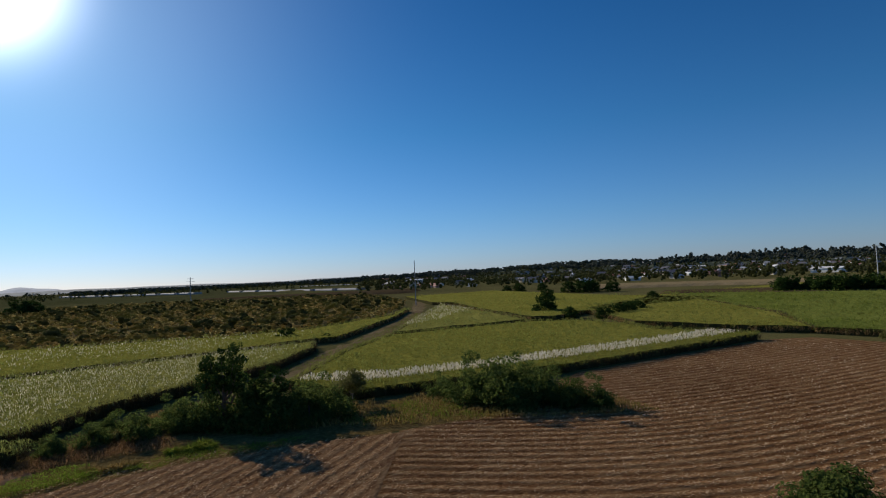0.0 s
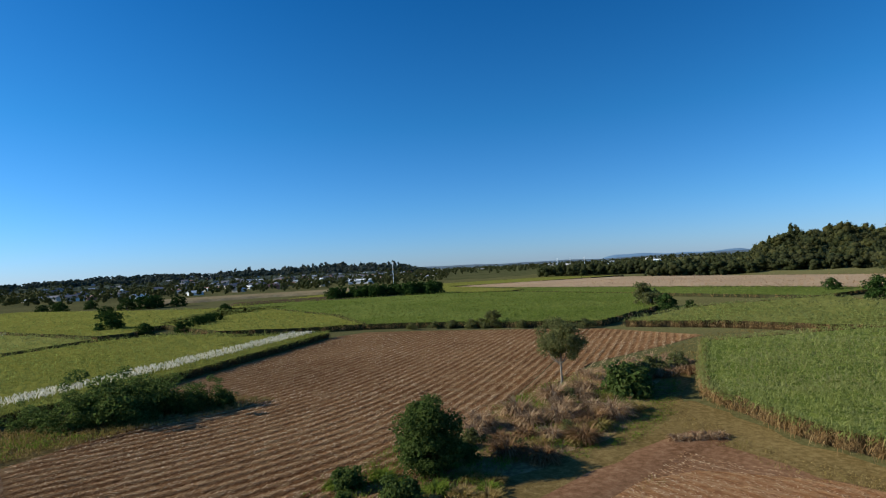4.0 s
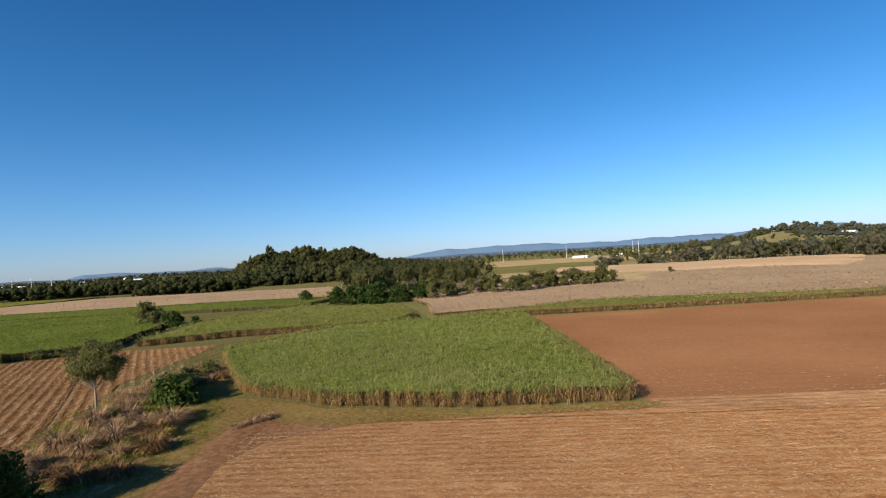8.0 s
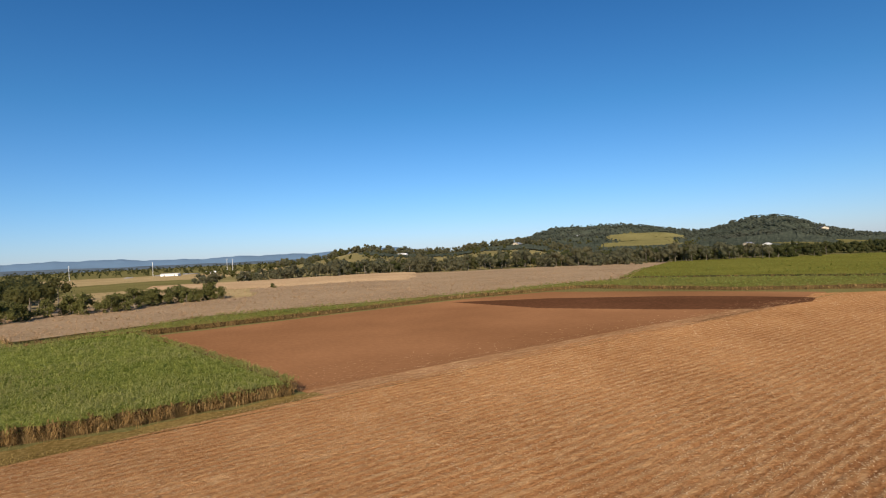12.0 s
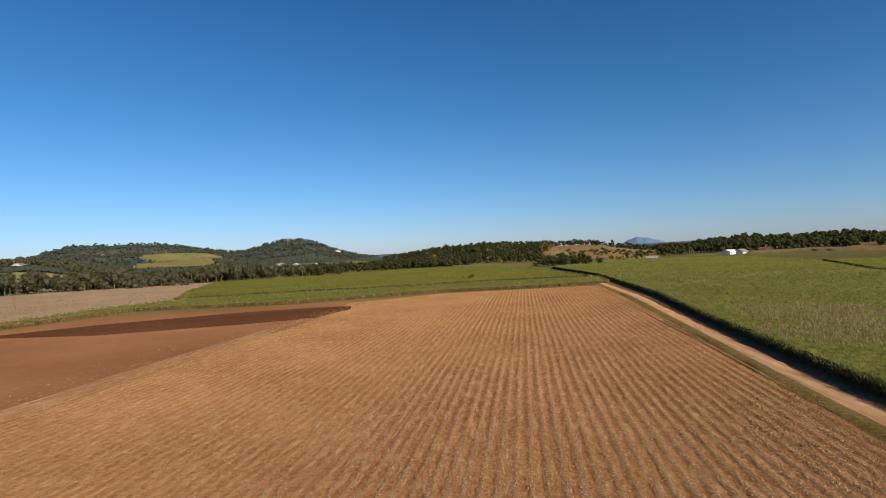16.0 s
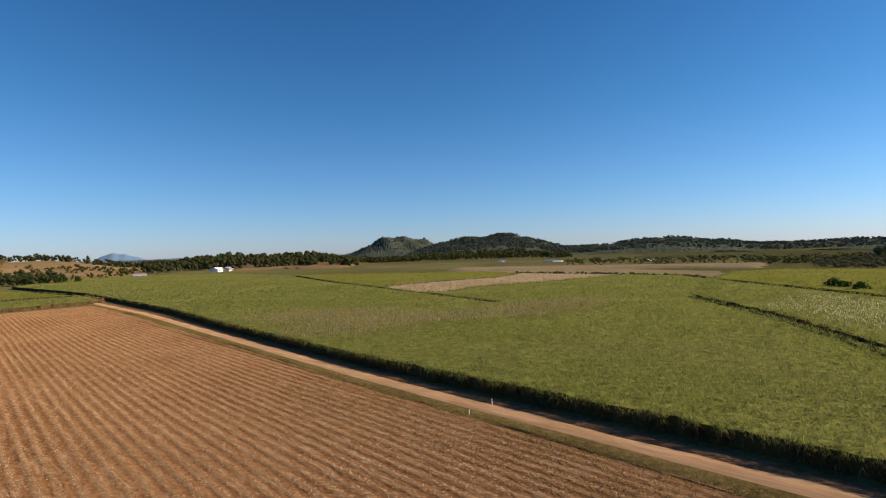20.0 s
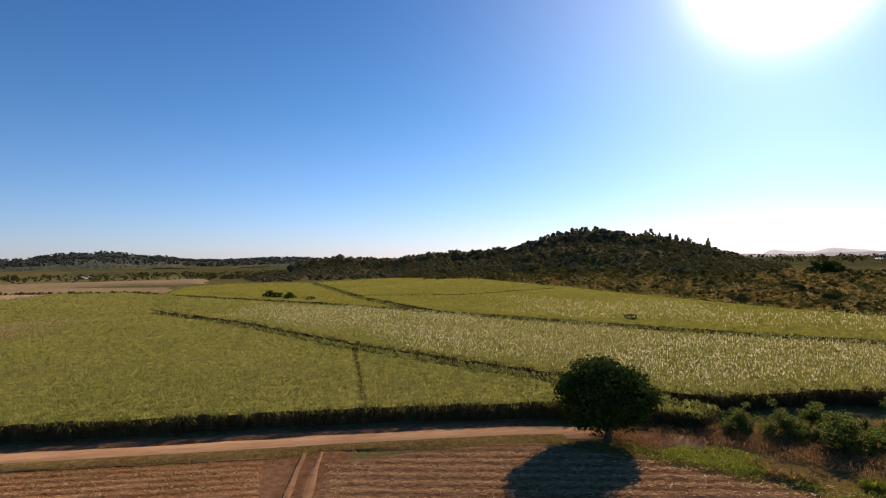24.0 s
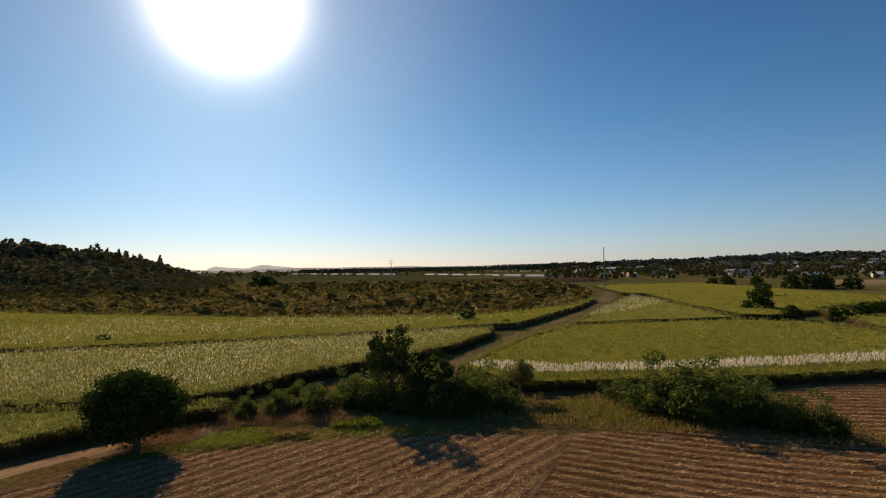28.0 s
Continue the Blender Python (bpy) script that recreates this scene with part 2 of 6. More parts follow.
M["cane_lush"] = leaf_mat("cane_lush", (0.19, 0.212, 0.05), (0.25, 0.27, 0.07), (0.315, 0.325, 0.10), 0.42, patch_scale=0.05, patch_col=(0.31, 0.29, 0.115))
M["cane_yellow"] = leaf_mat("cane_yellow", (0.165, 0.180, 0.042), (0.212, 0.226, 0.055), (0.262, 0.275, 0.068), 0.47, patch_col=(0.185, 0.192, 0.05), passing=1.35)
M["cane_pale"] = leaf_mat("cane_pale", (0.20, 0.185, 0.07), (0.27, 0.245, 0.092), (0.36, 0.32, 0.135), 0.5, patch_col=(0.24, 0.225, 0.08))
M["cane_deep"] = leaf_mat("cane_deep", (0.132, 0.160, 0.029), (0.165, 0.20, 0.036), (0.198, 0.240, 0.043), 0.45, patch_col=(0.22, 0.225, 0.06))
M["cane_mauve"] = leaf_mat("cane_flowering", (0.38, 0.25, 0.14), (0.45, 0.305, 0.18), (0.52, 0.37, 0.23), 0.35, patch_col=(0.42, 0.27, 0.135))
M["cane_tan"] = leaf_mat("cane_dry_tan", (0.33, 0.24, 0.135), (0.40, 0.30, 0.17), (0.47, 0.36, 0.215), 0.35, patch_col=(0.35, 0.27, 0.13))
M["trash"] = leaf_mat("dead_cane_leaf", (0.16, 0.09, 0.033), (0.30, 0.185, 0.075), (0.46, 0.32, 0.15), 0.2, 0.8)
M["plume"] = leaf_mat("cane_plume", (0.38, 0.36, 0.25), (0.47, 0.44, 0.32), (0.57, 0.54, 0.41), 0.5, 0.9, patch_col=(0.30, 0.29, 0.16), passing=1.6)
M["plume_white"] = leaf_mat("cane_plume_white", (0.56, 0.51, 0.41), (0.66, 0.61, 0.51), (0.76, 0.71, 0.61), 0.4, 0.9, patch_col=(0.60, 0.56, 0.44), passing=1.3)
M["straw"] = leaf_mat("straw", (0.28, 0.12, 0.05), (0.50, 0.30, 0.145), (0.90, 0.71, 0.45), 0.12, 0.6)
M["grass_green"] = leaf_mat("grass_green", (0.10, 0.145, 0.018), (0.165, 0.21, 0.028), (0.24, 0.26, 0.05), 0.35, 0.7, 0.2)
M["grass_bright"] = leaf_mat("grass_bright", (0.13, 0.20, 0.022), (0.19, 0.27, 0.034), (0.26, 0.325, 0.055), 0.45, 0.6, 0.3)
M["grass_dry"] = leaf_mat("grass_dry", (0.18, 0.115, 0.035), (0.28, 0.195, 0.065), (0.38, 0.28, 0.11), 0.3, 0.8, 0.2, (0.17, 0.15, 0.035))
M["grass_red"] = leaf_mat("grass_red", (0.15, 0.08, 0.034), (0.24, 0.14, 0.065), (0.34, 0.21, 0.105), 0.3, 0.8, 0.2)
M["tussock"] = leaf_mat("tussock", (0.20, 0.115, 0.06), (0.35, 0.225, 0.12), (0.52, 0.38, 0.225), 0.35, 0.8, 0.3)
M["leaf_dark"] = leaf_mat("leaf_dark", (0.022, 0.042, 0.010), (0.040, 0.070, 0.016), (0.068, 0.10, 0.026), 0.18, 0.65)
M["leaf_mid"] = leaf_mat("leaf_mid", (0.052, 0.078, 0.018), (0.086, 0.118, 0.029), (0.14, 0.17, 0.05), 0.45, 0.5, 0.03)
M["leaf_gum"] = leaf_mat("leaf_gum", (0.09, 0.095, 0.03), (0.14, 0.14, 0.048), (0.195, 0.185, 0.072), 0.4, 0.65, passing=1.4)
# olive leaves, lightened and greyed to paint in the haze over the hill
M["leaf_haze_olive"] = leaf_mat("leaf_haze_olive", (0.11, 0.112, 0.066), (0.135, 0.136, 0.082), (0.165, 0.162, 0.10), 0.6, 0.8, 0.02, (0.16, 0.14, 0.08), passing=1.7)
M["leaf_scrub"] = leaf_mat("leaf_scrub", (0.23, 0.18, 0.075), (0.28, 0.22, 0.092), (0.33, 0.26, 0.115), 0.75, 0.7, 0.05, (0.17, 0.165, 0.062), passing=1.8)
M["leaf_olive"] = leaf_mat("leaf_olive", (0.085, 0.088, 0.03), (0.11, 0.11, 0.04), (0.14, 0.137, 0.053), 0.6, 0.7, 0.03, (0.11, 0.10, 0.04), passing=1.7)
M["leaf_bush"] = leaf_mat("leaf_bush", (0.12, 0.12, 0.044), (0.145, 0.143, 0.053), (0.175, 0.168, 0.065), 0.7, 0.7, 0.04, (0.14, 0.12, 0.05), passing=1.9)
M["leaf_far"] = leaf_mat("leaf_far", (0.056, 0.064, 0.025), (0.074, 0.082, 0.033), (0.098, 0.102, 0.043), 0.6, 0.8, 0.03, (0.088, 0.086, 0.04), passing=1.9)
# far foliage greyed towards blue: haze painted into the leaf colour
M["leaf_haze"] = leaf_mat("leaf_haze", (0.062, 0.076, 0.06), (0.078, 0.094, 0.074), (0.096, 0.112, 0.087), 0.4, 0.9, 0.01, (0.105, 0.108, 0.084), passing=1.4)
CANOPY = {}
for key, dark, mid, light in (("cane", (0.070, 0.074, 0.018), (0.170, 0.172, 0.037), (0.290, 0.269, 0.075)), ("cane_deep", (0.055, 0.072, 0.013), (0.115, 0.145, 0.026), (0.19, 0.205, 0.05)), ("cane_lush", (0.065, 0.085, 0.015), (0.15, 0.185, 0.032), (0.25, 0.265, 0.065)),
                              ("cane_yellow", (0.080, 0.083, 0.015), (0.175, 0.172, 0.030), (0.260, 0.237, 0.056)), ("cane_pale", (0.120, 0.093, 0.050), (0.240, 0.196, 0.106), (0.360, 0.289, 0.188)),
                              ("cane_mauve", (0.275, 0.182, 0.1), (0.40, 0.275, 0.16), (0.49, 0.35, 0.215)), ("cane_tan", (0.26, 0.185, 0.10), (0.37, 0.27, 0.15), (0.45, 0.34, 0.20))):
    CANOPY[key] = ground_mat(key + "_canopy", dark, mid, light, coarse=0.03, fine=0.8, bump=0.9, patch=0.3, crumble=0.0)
# the dark streaks carry the shade between the dry stalks
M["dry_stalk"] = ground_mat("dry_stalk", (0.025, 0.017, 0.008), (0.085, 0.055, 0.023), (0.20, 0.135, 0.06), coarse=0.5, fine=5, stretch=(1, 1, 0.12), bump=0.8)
M["scrub_floor"] = ground_mat("scrub_floor", (0.085, 0.07, 0.03), (0.14, 0.112, 0.048), (0.21, 0.165, 0.075), coarse=0.03, fine=0.35, bump=0.8)
# horizon woods in blue-grey, the air's haze mixed into the colour
M["woods_haze"] = plain_mat("woods_haze", (0.085, 0.12, 0.145), 1.0, scale=0.01, vary=0.3)
# far tree tops share the haze-greyed tint of the far leaves
M["canopy_haze"] = ground_mat("forest_tops_haze", (0.03, 0.04, 0.03), (0.06, 0.073, 0.053), (0.10, 0.11, 0.078), coarse=0.008, fine=0.12, bump=1.0, patch=0.3, crumble=0.0)
M["canopy_far"] = ground_mat("forest_tops", (0.026, 0.034, 0.014), (0.062, 0.07, 0.029), (0.115, 0.115, 0.05), coarse=0.015, fine=0.16, bump=1.0, patch=0.35, crumble=0.0)
M["bark"] = plain_mat("bark", (0.12, 0.085, 0.06), 0.9, scale=4)
M["bark_pale"] = plain_mat("bark_pale", (0.24, 0.20, 0.15), 0.8, scale=3)
M["steel"] = plain_mat("galvanised_steel", (0.30, 0.30, 0.30), 0.5, 0.6, scale=2)
M["white"] = plain_mat("white_paint", (0.78, 0.77, 0.74), 0.5, scale=0.8, vary=0.1)
M["roof_grey"] = plain_mat("roof_grey", (0.34, 0.35, 0.37), 0.5, 0.2, scale=0.4)
M["roof_dark"] = plain_mat("roof_dark", (0.13, 0.12, 0.13), 0.6, scale=0.4)
M["roof_red"] = plain_mat("roof_red", (0.30, 0.13, 0.08), 0.7, scale=0.4)
M["wall_cream"] = plain_mat("wall_cream", (0.55, 0.48, 0.38), 0.8, scale=0.5)
M["wall_brick"] = plain_mat("wall_brick", (0.34, 0.20, 0.14), 0.85, scale=0.5)
M["glass"] = plain_mat("dark_window", (0.03, 0.035, 0.04), 0.1, scale=0.5)
M["plastic_white"] = plain_mat("greenhouse_film", (0.26, 0.26, 0.25), 0.85, scale=0.05, vary=0.3)
# ridges and isle: distance haze is painted into the base colour
M["ridge_haze"] = plain_mat("far_ridge", (0.13, 0.225, 0.33), 1.0, scale=0.002, vary=0.12)
M["isle_haze"] = plain_mat("far_isle", (0.42, 0.47, 0.52), 1.0, scale=0.002, vary=0.05)

# ---- helpers for meshes ----
import itertools
from mathutils.geometry import tessellate_polygon

rng = np.random.default_rng(7)
HUB = np.array((-1.0, 5.0))


def mesh_np(name, verts, faces, mats, smooth=False, mat_index=None):
    verts, faces = np.asarray(verts, np.float32), np.asarray(faces, np.int32)
    me = bpy.data.meshes.new(name)
    k = faces.shape[1]
    me.vertices.add(len(verts))
    me.vertices.foreach_set("co", verts.ravel())
    me.loops.add(faces.size)
    me.loops.foreach_set("vertex_index", faces.ravel())
    me.polygons.add(len(faces))
    me.polygons.foreach_set("loop_start", np.arange(0, faces.size, k, dtype=np.int32))
    me.polygons.foreach_set("loop_total", np.full(len(faces), k, np.int32))
    for m in (mats if isinstance(mats, (list, tuple)) else [mats]):
        me.materials.append(m)
    if mat_index is not None:
        me.polygons.foreach_set("material_index", np.asarray(mat_index, np.int32))
    me.polygons.foreach_set("use_smooth", np.full(len(faces), bool(smooth)))
    me.update(calc_edges=True)
    return me


def part(name, data, parent, label=""):
    """Links a mesh as one part under a thing or a part."""
    ob = new(name, data)
    ob.parent = parent
    return tagged(ob, label)


def bm_mesh(name, bm, mats, smooth=False):
    me = bpy.data.meshes.new(name)
    bm.to_mesh(me)
    bm.free()
    for m in (mats if isinstance(mats, (list, tuple)) else [mats]):
        me.materials.append(m)
    if smooth:
        me.polygons.foreach_set("use_smooth", np.full(len(me.polygons), True))
    return me


def inside(poly, pts):
    poly = np.asarray(poly, float)
    x, y = pts[:, 0], pts[:, 1]
    res = np.zeros(len(pts), bool)
    a = poly[-1]
    for b in poly:
        cross = (a[1] > y) != (b[1] > y)
        with np.errstate(divide="ignore", invalid="ignore"):
            xi = (b[0] - a[0]) * (y - a[1]) / (b[1] - a[1]) + a[0]
        res ^= cross & (x < xi)
        a = b
    return res


def flat_tris(edge):
    """Triangles that fill a flat outline, all facing up."""
    t = np.array(tessellate_polygon([[Vector((x, y, 0)) for x, y in edge]]))
    e = np.asarray(edge, float)
    a, b, c = e[t[:, 0]], e[t[:, 1]], e[t[:, 2]]
    down = (b[:, 0] - a[:, 0]) * (c[:, 1] - a[:, 1]) - (b[:, 1] - a[:, 1]) * (c[:, 0] - a[:, 0]) < 0
    t[down] = t[down][:, ::-1]
    return t


def scatter(poly, n):
    """n or so random places inside a polygon."""
    p = np.asarray(poly, float)
    lo, hi = p.min(0), p.max(0)
    q = rng.uniform(lo, hi, (int(n), 2))
    return q[inside(p, q)]


def area_box(poly):
    p = np.asarray(poly, float)
    return float(np.prod(p.max(0) - p.min(0)))


def thin(pts, near, far_power=2.3, full=65.0):
    """Keeps all places within `full` metres of the hub and ever fewer beyond; returns the places and a size factor."""
    d = np.linalg.norm(pts - HUB, axis=1)
    keep = np.clip((full / np.maximum(d, full)) ** far_power, 0.0, 1)
    k = rng.random(len(pts)) < keep * near
    return pts[k], (1 / np.sqrt(keep[k])).clip(1, 4.5)


def blades(base, length, width, lean, droop=0.3):
    """Leaf blades: a four-cornered bent leaf each, at base (n,3)."""
    n = len(base)
    az = rng.uniform(0, 2 * np.pi, n)
    out = np.stack([np.sin(az), np.cos(az), np.zeros(n)], 1)
    side = np.stack([np.cos(az), -np.sin(az), np.zeros(n)], 1)
    up = np.array((0, 0, 1.0))
    length, width, lean, droop = (np.broadcast_to(np.asarray(v, float), (n,))[:, None] for v in (length, width, lean, droop))
    midp = base + length * 0.5 * (out * np.sin(lean) + up * np.cos(lean))
    tip = base + length * (out * np.sin(lean + droop) + up * np.cos(lean + droop))
    v = np.stack([base, midp + side * width / 2, tip, midp - side * width / 2], 1).reshape(-1, 3)
    f = np.arange(4 * n).reshape(-1, 4)
    return v, f


def leaf_quads(c, nrm, size):
    """Leaves as small bent quads round the centres c, facing about nrm."""
    n = len(c)
    nrm = nrm + rng.normal(0, 0.55, (n, 3))
    nrm /= np.linalg.norm(nrm, axis=1, keepdims=True) + 1e-9
    a = np.cross(nrm, rng.normal(0, 1, (n, 3)))
    a /= np.linalg.norm(a, axis=1, keepdims=True) + 1e-9
    b = np.cross(nrm, a)
    s = np.broadcast_to(np.asarray(size, float), (n,))[:, None]
    v = np.stack([c - a * s * 0.6, c + b * s * 0.38 + nrm * s * 0.12, c + a * s * 0.6, c - b * s * 0.38 + nrm * s * 0.12], 1).reshape(-1, 3)
    return v, np.arange(4 * n).reshape(-1, 4)


def join_np(parts):
    vs, fs, o = [], [], 0
    for v, f in parts:
        vs.append(v)
        fs.append(f + o)
        o += len(v)
    return np.concatenate(vs), np.concatenate(fs)


def ring_tube(points, radii, sides=7):
    """A tapered tube along points."""
    pts = np.asarray(points, float)
    vs, fs = [], []
    for i, p in enumerate(pts):
        d = pts[min(i + 1, len(pts) - 1)] - pts[max(i - 1, 0)]
        d = d / (np.linalg.norm(d) + 1e-9)
        a = np.cross(d, (0.31, 0.87, 0.1))
        a /= np.linalg.norm(a) + 1e-9
        b = np.cross(d, a)
        t = np.linspace(0, 2 * np.pi, sides, endpoint=False)
        vs.append(p + radii[i] * (np.cos(t)[:, None] * a + np.sin(t)[:, None] * b))
    n = len(pts)
    for i in range(n - 1):
        for s in range(sides):
            s2 = (s + 1) % sides
            fs.append((i * sides + s, i * sides + s2, (i + 1) * sides + s2, (i + 1) * sides + s))
    return np.concatenate(vs), np.asarray(fs)


# ---- the lie of the land ----
# hills: bearing, distance, height, half-width in degrees, half-depth in metres
EAST_HILLS = [(73, 600, 1, 1.8, 110), (75.2, 600, 4.4, 1.8, 110), (77.4, 600, 15.5, 1.8, 110), (79.6, 600, 12.6, 1.8, 110), (81.8, 600, 15.8, 1.8, 110), (84, 600, 10.4, 1.8, 110), (86.2, 600, 14.4, 1.8, 110), (88.4, 600, 5.5, 1.8, 110), (90.6, 600, 4.6, 1.8, 110), (92.8, 600, 3.6, 1.8, 110), (95, 600, 1.5, 1.8, 110), (68, 1500, 8, 6, 300)]
SOUTH_SLOPES = [(122, 900, 7, 4, 220), (127.5, 950, 19, 3.6, 240), (132, 950, 9, 3, 240), (136, 950, 11, 3, 240), (140.5, 950, 16, 3, 240), (145, 950, 14, 3, 250)]
SOUTH_HILLS = [(142, 1400, 10, 2.6, 330), (145.3, 1400, 25, 2.6, 330), (148.6, 1400, 44, 2.6, 330), (151.9, 1400, 47.4, 2.6, 330), (155.2, 1400, 35, 2.6, 330), (158.5, 1400, 28.5, 2.6, 330), (161.8, 1400, 26.5, 2.6, 330), (165.1, 1400, 39.3, 2.6, 330), (168.4, 1400, 36.2, 2.6, 330), (171.7, 1400, 18.5, 2.6, 330), (175, 1400, 4.3, 2.6, 330)]
SOUTH_RIDGE = [(177, 880, 5.7, 2.8, 170), (180.6, 880, 10.2, 2.8, 170), (184.2, 880, 15.1, 2.8, 170), (187.8, 880, 17.1, 2.8, 170), (191.4, 880, 15.7, 2.8, 170), (195, 880, 13.4, 2.8, 170), (198.6, 880, 10.8, 2.8, 170), (202.2, 880, 3, 2.8, 170), (205.8, 880, 2.9, 2.8, 170), (209.4, 880, 7.5, 2.8, 170), (213, 880, 9.5, 2.8, 170), (216.6, 880, 8, 2.8, 170), (220.2, 880, 11, 2.8, 170)]
WEST_HILLS = [(226.9, 2500, 78, 3.1, 400), (230.6, 2500, 42, 2, 400), (231.5, 1500, 17, 2.4, 300), (234.2, 1500, 27.9, 2.6, 300), (237.4, 1500, 32.9, 2.6, 300), (240.6, 1500, 35, 2.6, 300), (243.8, 1500, 13.9, 2.6, 300), (247, 1500, 8.9, 2.6, 300), (250.2, 1500, 15.2, 2.6, 300), (253.4, 1500, 22.9, 2.6, 300), (256.6, 1500, 21, 2.6, 300), (259.8, 1500, 15.6, 2.6, 300), (263, 1500, 10.2, 2.6, 300), (266.2, 1500, 9.9, 2.6, 300), (269.4, 1500, 12, 2.6, 300), (272.6, 1500, 12, 2.6, 300), (275.8, 1500, 5, 2.6, 300), (279, 1500, 5, 2.6, 300)]
NORTH_HILLS = [(274, 640, 7, 2.6, 120), (277.4, 640, 9, 2.6, 120), (281, 640, 4.5, 2.6, 120), (284, 640, 4, 2.6, 120), (286, 640, 6.9, 2.6, 170), (289.2, 640, 9.5, 2.6, 170), (292.4, 640, 10.9, 2.6, 170), (295.6, 640, 17.7, 2.6, 170), (298.8, 640, 25, 2.6, 170), (302, 640, 27.8, 2.6, 170), (305.2, 640, 23.1, 2.6, 170), (308.4, 640, 21.5, 2.6, 170), (311.6, 640, 16, 2.6, 170), (314.8, 640, 11, 2.6, 170), (318, 640, 2.6, 2.6, 170)]
TOWN_HILLS = [(346, 1500, 3, 2.6, 260), (350, 1500, 5, 2.6, 260), (354, 1500, 8, 2.6, 260), (358, 1500, 11, 2.6, 260), (2, 1500, 11, 2.6, 260), (6, 1500, 11.9, 2.4, 260), (9, 1500, 14.5, 2.4, 260), (12, 1500, 15.7, 2.4, 260), (15, 1500, 13.6, 2.4, 260), (18, 1500, 17, 2.4, 260), (21, 1500, 12.3, 2.4, 260), (24, 1500, 16.9, 2.4, 260), (27, 1500, 12.5, 2.4, 260), (30, 1500, 14.1, 2.4, 260), (33, 1500, 18.2, 2.4, 260), (36, 1500, 12.2, 2.4, 260), (39, 1500, 16.4, 2.4, 260), (42, 1500, 2.4, 2.4, 260)]
HILLS = EAST_HILLS + SOUTH_SLOPES + SOUTH_HILLS + SOUTH_RIDGE + WEST_HILLS + NORTH_HILLS + TOWN_HILLS


def land(x, y):
    """Height of the ground."""
    x, y = np.asarray(x, float), np.asarray(y, float)
    d = np.hypot(x - HUB[0], y - HUB[1])
    az = np.degrees(np.arctan2(x - HUB[0], y - HUB[1])) % 360
    z = np.zeros_like(d)
    for a, r, hgt, wa, wd in HILLS:
        da = (az - a + 180) % 360 - 180
        z = z + hgt * np.exp(-(da / wa) ** 2 - ((d - r) / wd) ** 2)
    wob = 1 + 0.12 * np.sin(x * 0.021 + y * 0.013) + 0.08 * np.sin(x * 0.047 - y * 0.039)
    return z * wob * np.clip((d - 330) / 120, 0, 1)


def polar(az, d):
    a = np.radians(az)
    return HUB[0] + d * np.sin(a), HUB[1] + d * np.cos(a)


def build_ground():
    naz = 320
    rad = np.concatenate([[0.0], np.geomspace(8, 330, 18), np.linspace(350, 2900, 80), np.geomspace(3000, 4900, 12)])
    a = np.linspace(0, 2 * np.pi, naz, endpoint=False)
    vs = [np.array([[HUB[0], HUB[1], 0.0]])]
    for r in rad[1:]:
        x, y = HUB[0] + r * np.sin(a), HUB[1] + r * np.cos(a)
        vs.append(np.stack([x, y, land(x, y)], 1))
    n = np.arange(naz)
    n2 = (n + 1) % naz
    quads = []
    for i in range(len(rad) - 2):
        o, p = 1 + i * naz, 1 + (i + 1) * naz
        quads.append(np.stack([o + n, p + n, p + n2, o + n2], 1))
    e = np.arange(0, naz, 2)
    quads.append(np.stack([np.zeros(len(e), int), 1 + e, 1 + (e + 1) % naz, 1 + (e + 2) % naz], 1))
    me = mesh_np("ground", np.concatenate(vs), np.concatenate(quads), M["ground"], True)
    tagged(new("ground", me), "wide flat farmland ground of dry grass and earth", "ground", kind="structure")


build_ground()


def flat_sheet(name, poly, mat, z, label, category, wobble=0.6, step=4.0):
    """A patch of ground cover with a slightly ragged outline."""
    p = np.asarray(poly, float)
    edge = []
    for a, b in zip(p, np.roll(p, -1, 0)):
        n = max(1, int(np.linalg.norm(b - a) / step))
        for i in range(n):
            edge.append(a + (b - a) * i / n)
    edge = np.array(edge) + rng.normal(0, wobble * 0.5, (len(edge), 2))
    tris = flat_tris(edge)
    v = np.column_stack([edge, np.full(len(edge), z)])
    return tagged(new(name, mesh_np(name, v, tris, mat)), label, category, kind="structure")


def ribbon(name, line, width, mat, z, label, category, ragged=0.25, crown=0.0, sink=None):
    """A track along a line."""
    p = np.asarray(line, float)
    pts = [p[0]]
    for a, b in zip(p[:-1], p[1:]):
        n = max(1, int(np.linalg.norm(b - a) / 3))
        pts += [a + (b - a) * (i + 1) / n for i in range(n)]
    pts = np.array(pts)
    for _ in range(3):
        pts[1:-1] = (pts[:-2] + 2 * pts[1:-1] + pts[2:]) / 4
    d = np.gradient(pts, axis=0)
    d /= np.linalg.norm(d, axis=1, keepdims=True)
    nrm = np.stack([-d[:, 1], d[:, 0]], 1)
    cols = np.array((-0.5, -0.3, -0.1, 0.1, 0.3, 0.5))
    rim = -0.9 * z if sink is None else -sink
    rut = np.array((rim, -0.03, 0.02, 0.02, -0.03, rim)) * (1 if sink is None else 0.3) + crown
    vs = []
    for i in range(len(pts)):
        for c, h in zip(cols, rut):
            w = width * c + (rng.normal(0, ragged) if abs(c) == 0.5 else 0)
            q = pts[i] + nrm[i] * w
            vs.append((q[0], q[1], z + h))
    k = len(cols)
    fs = [(i * k + j, (i + 1) * k + j, (i + 1) * k + j + 1, i * k + j + 1) for i in range(len(pts) - 1) for j in range(k - 1)]
    fs = [f[::-1] for f in fs]
    return tagged(new(name, mesh_np(name, vs, fs, mat, True)), label, category, kind="structure")


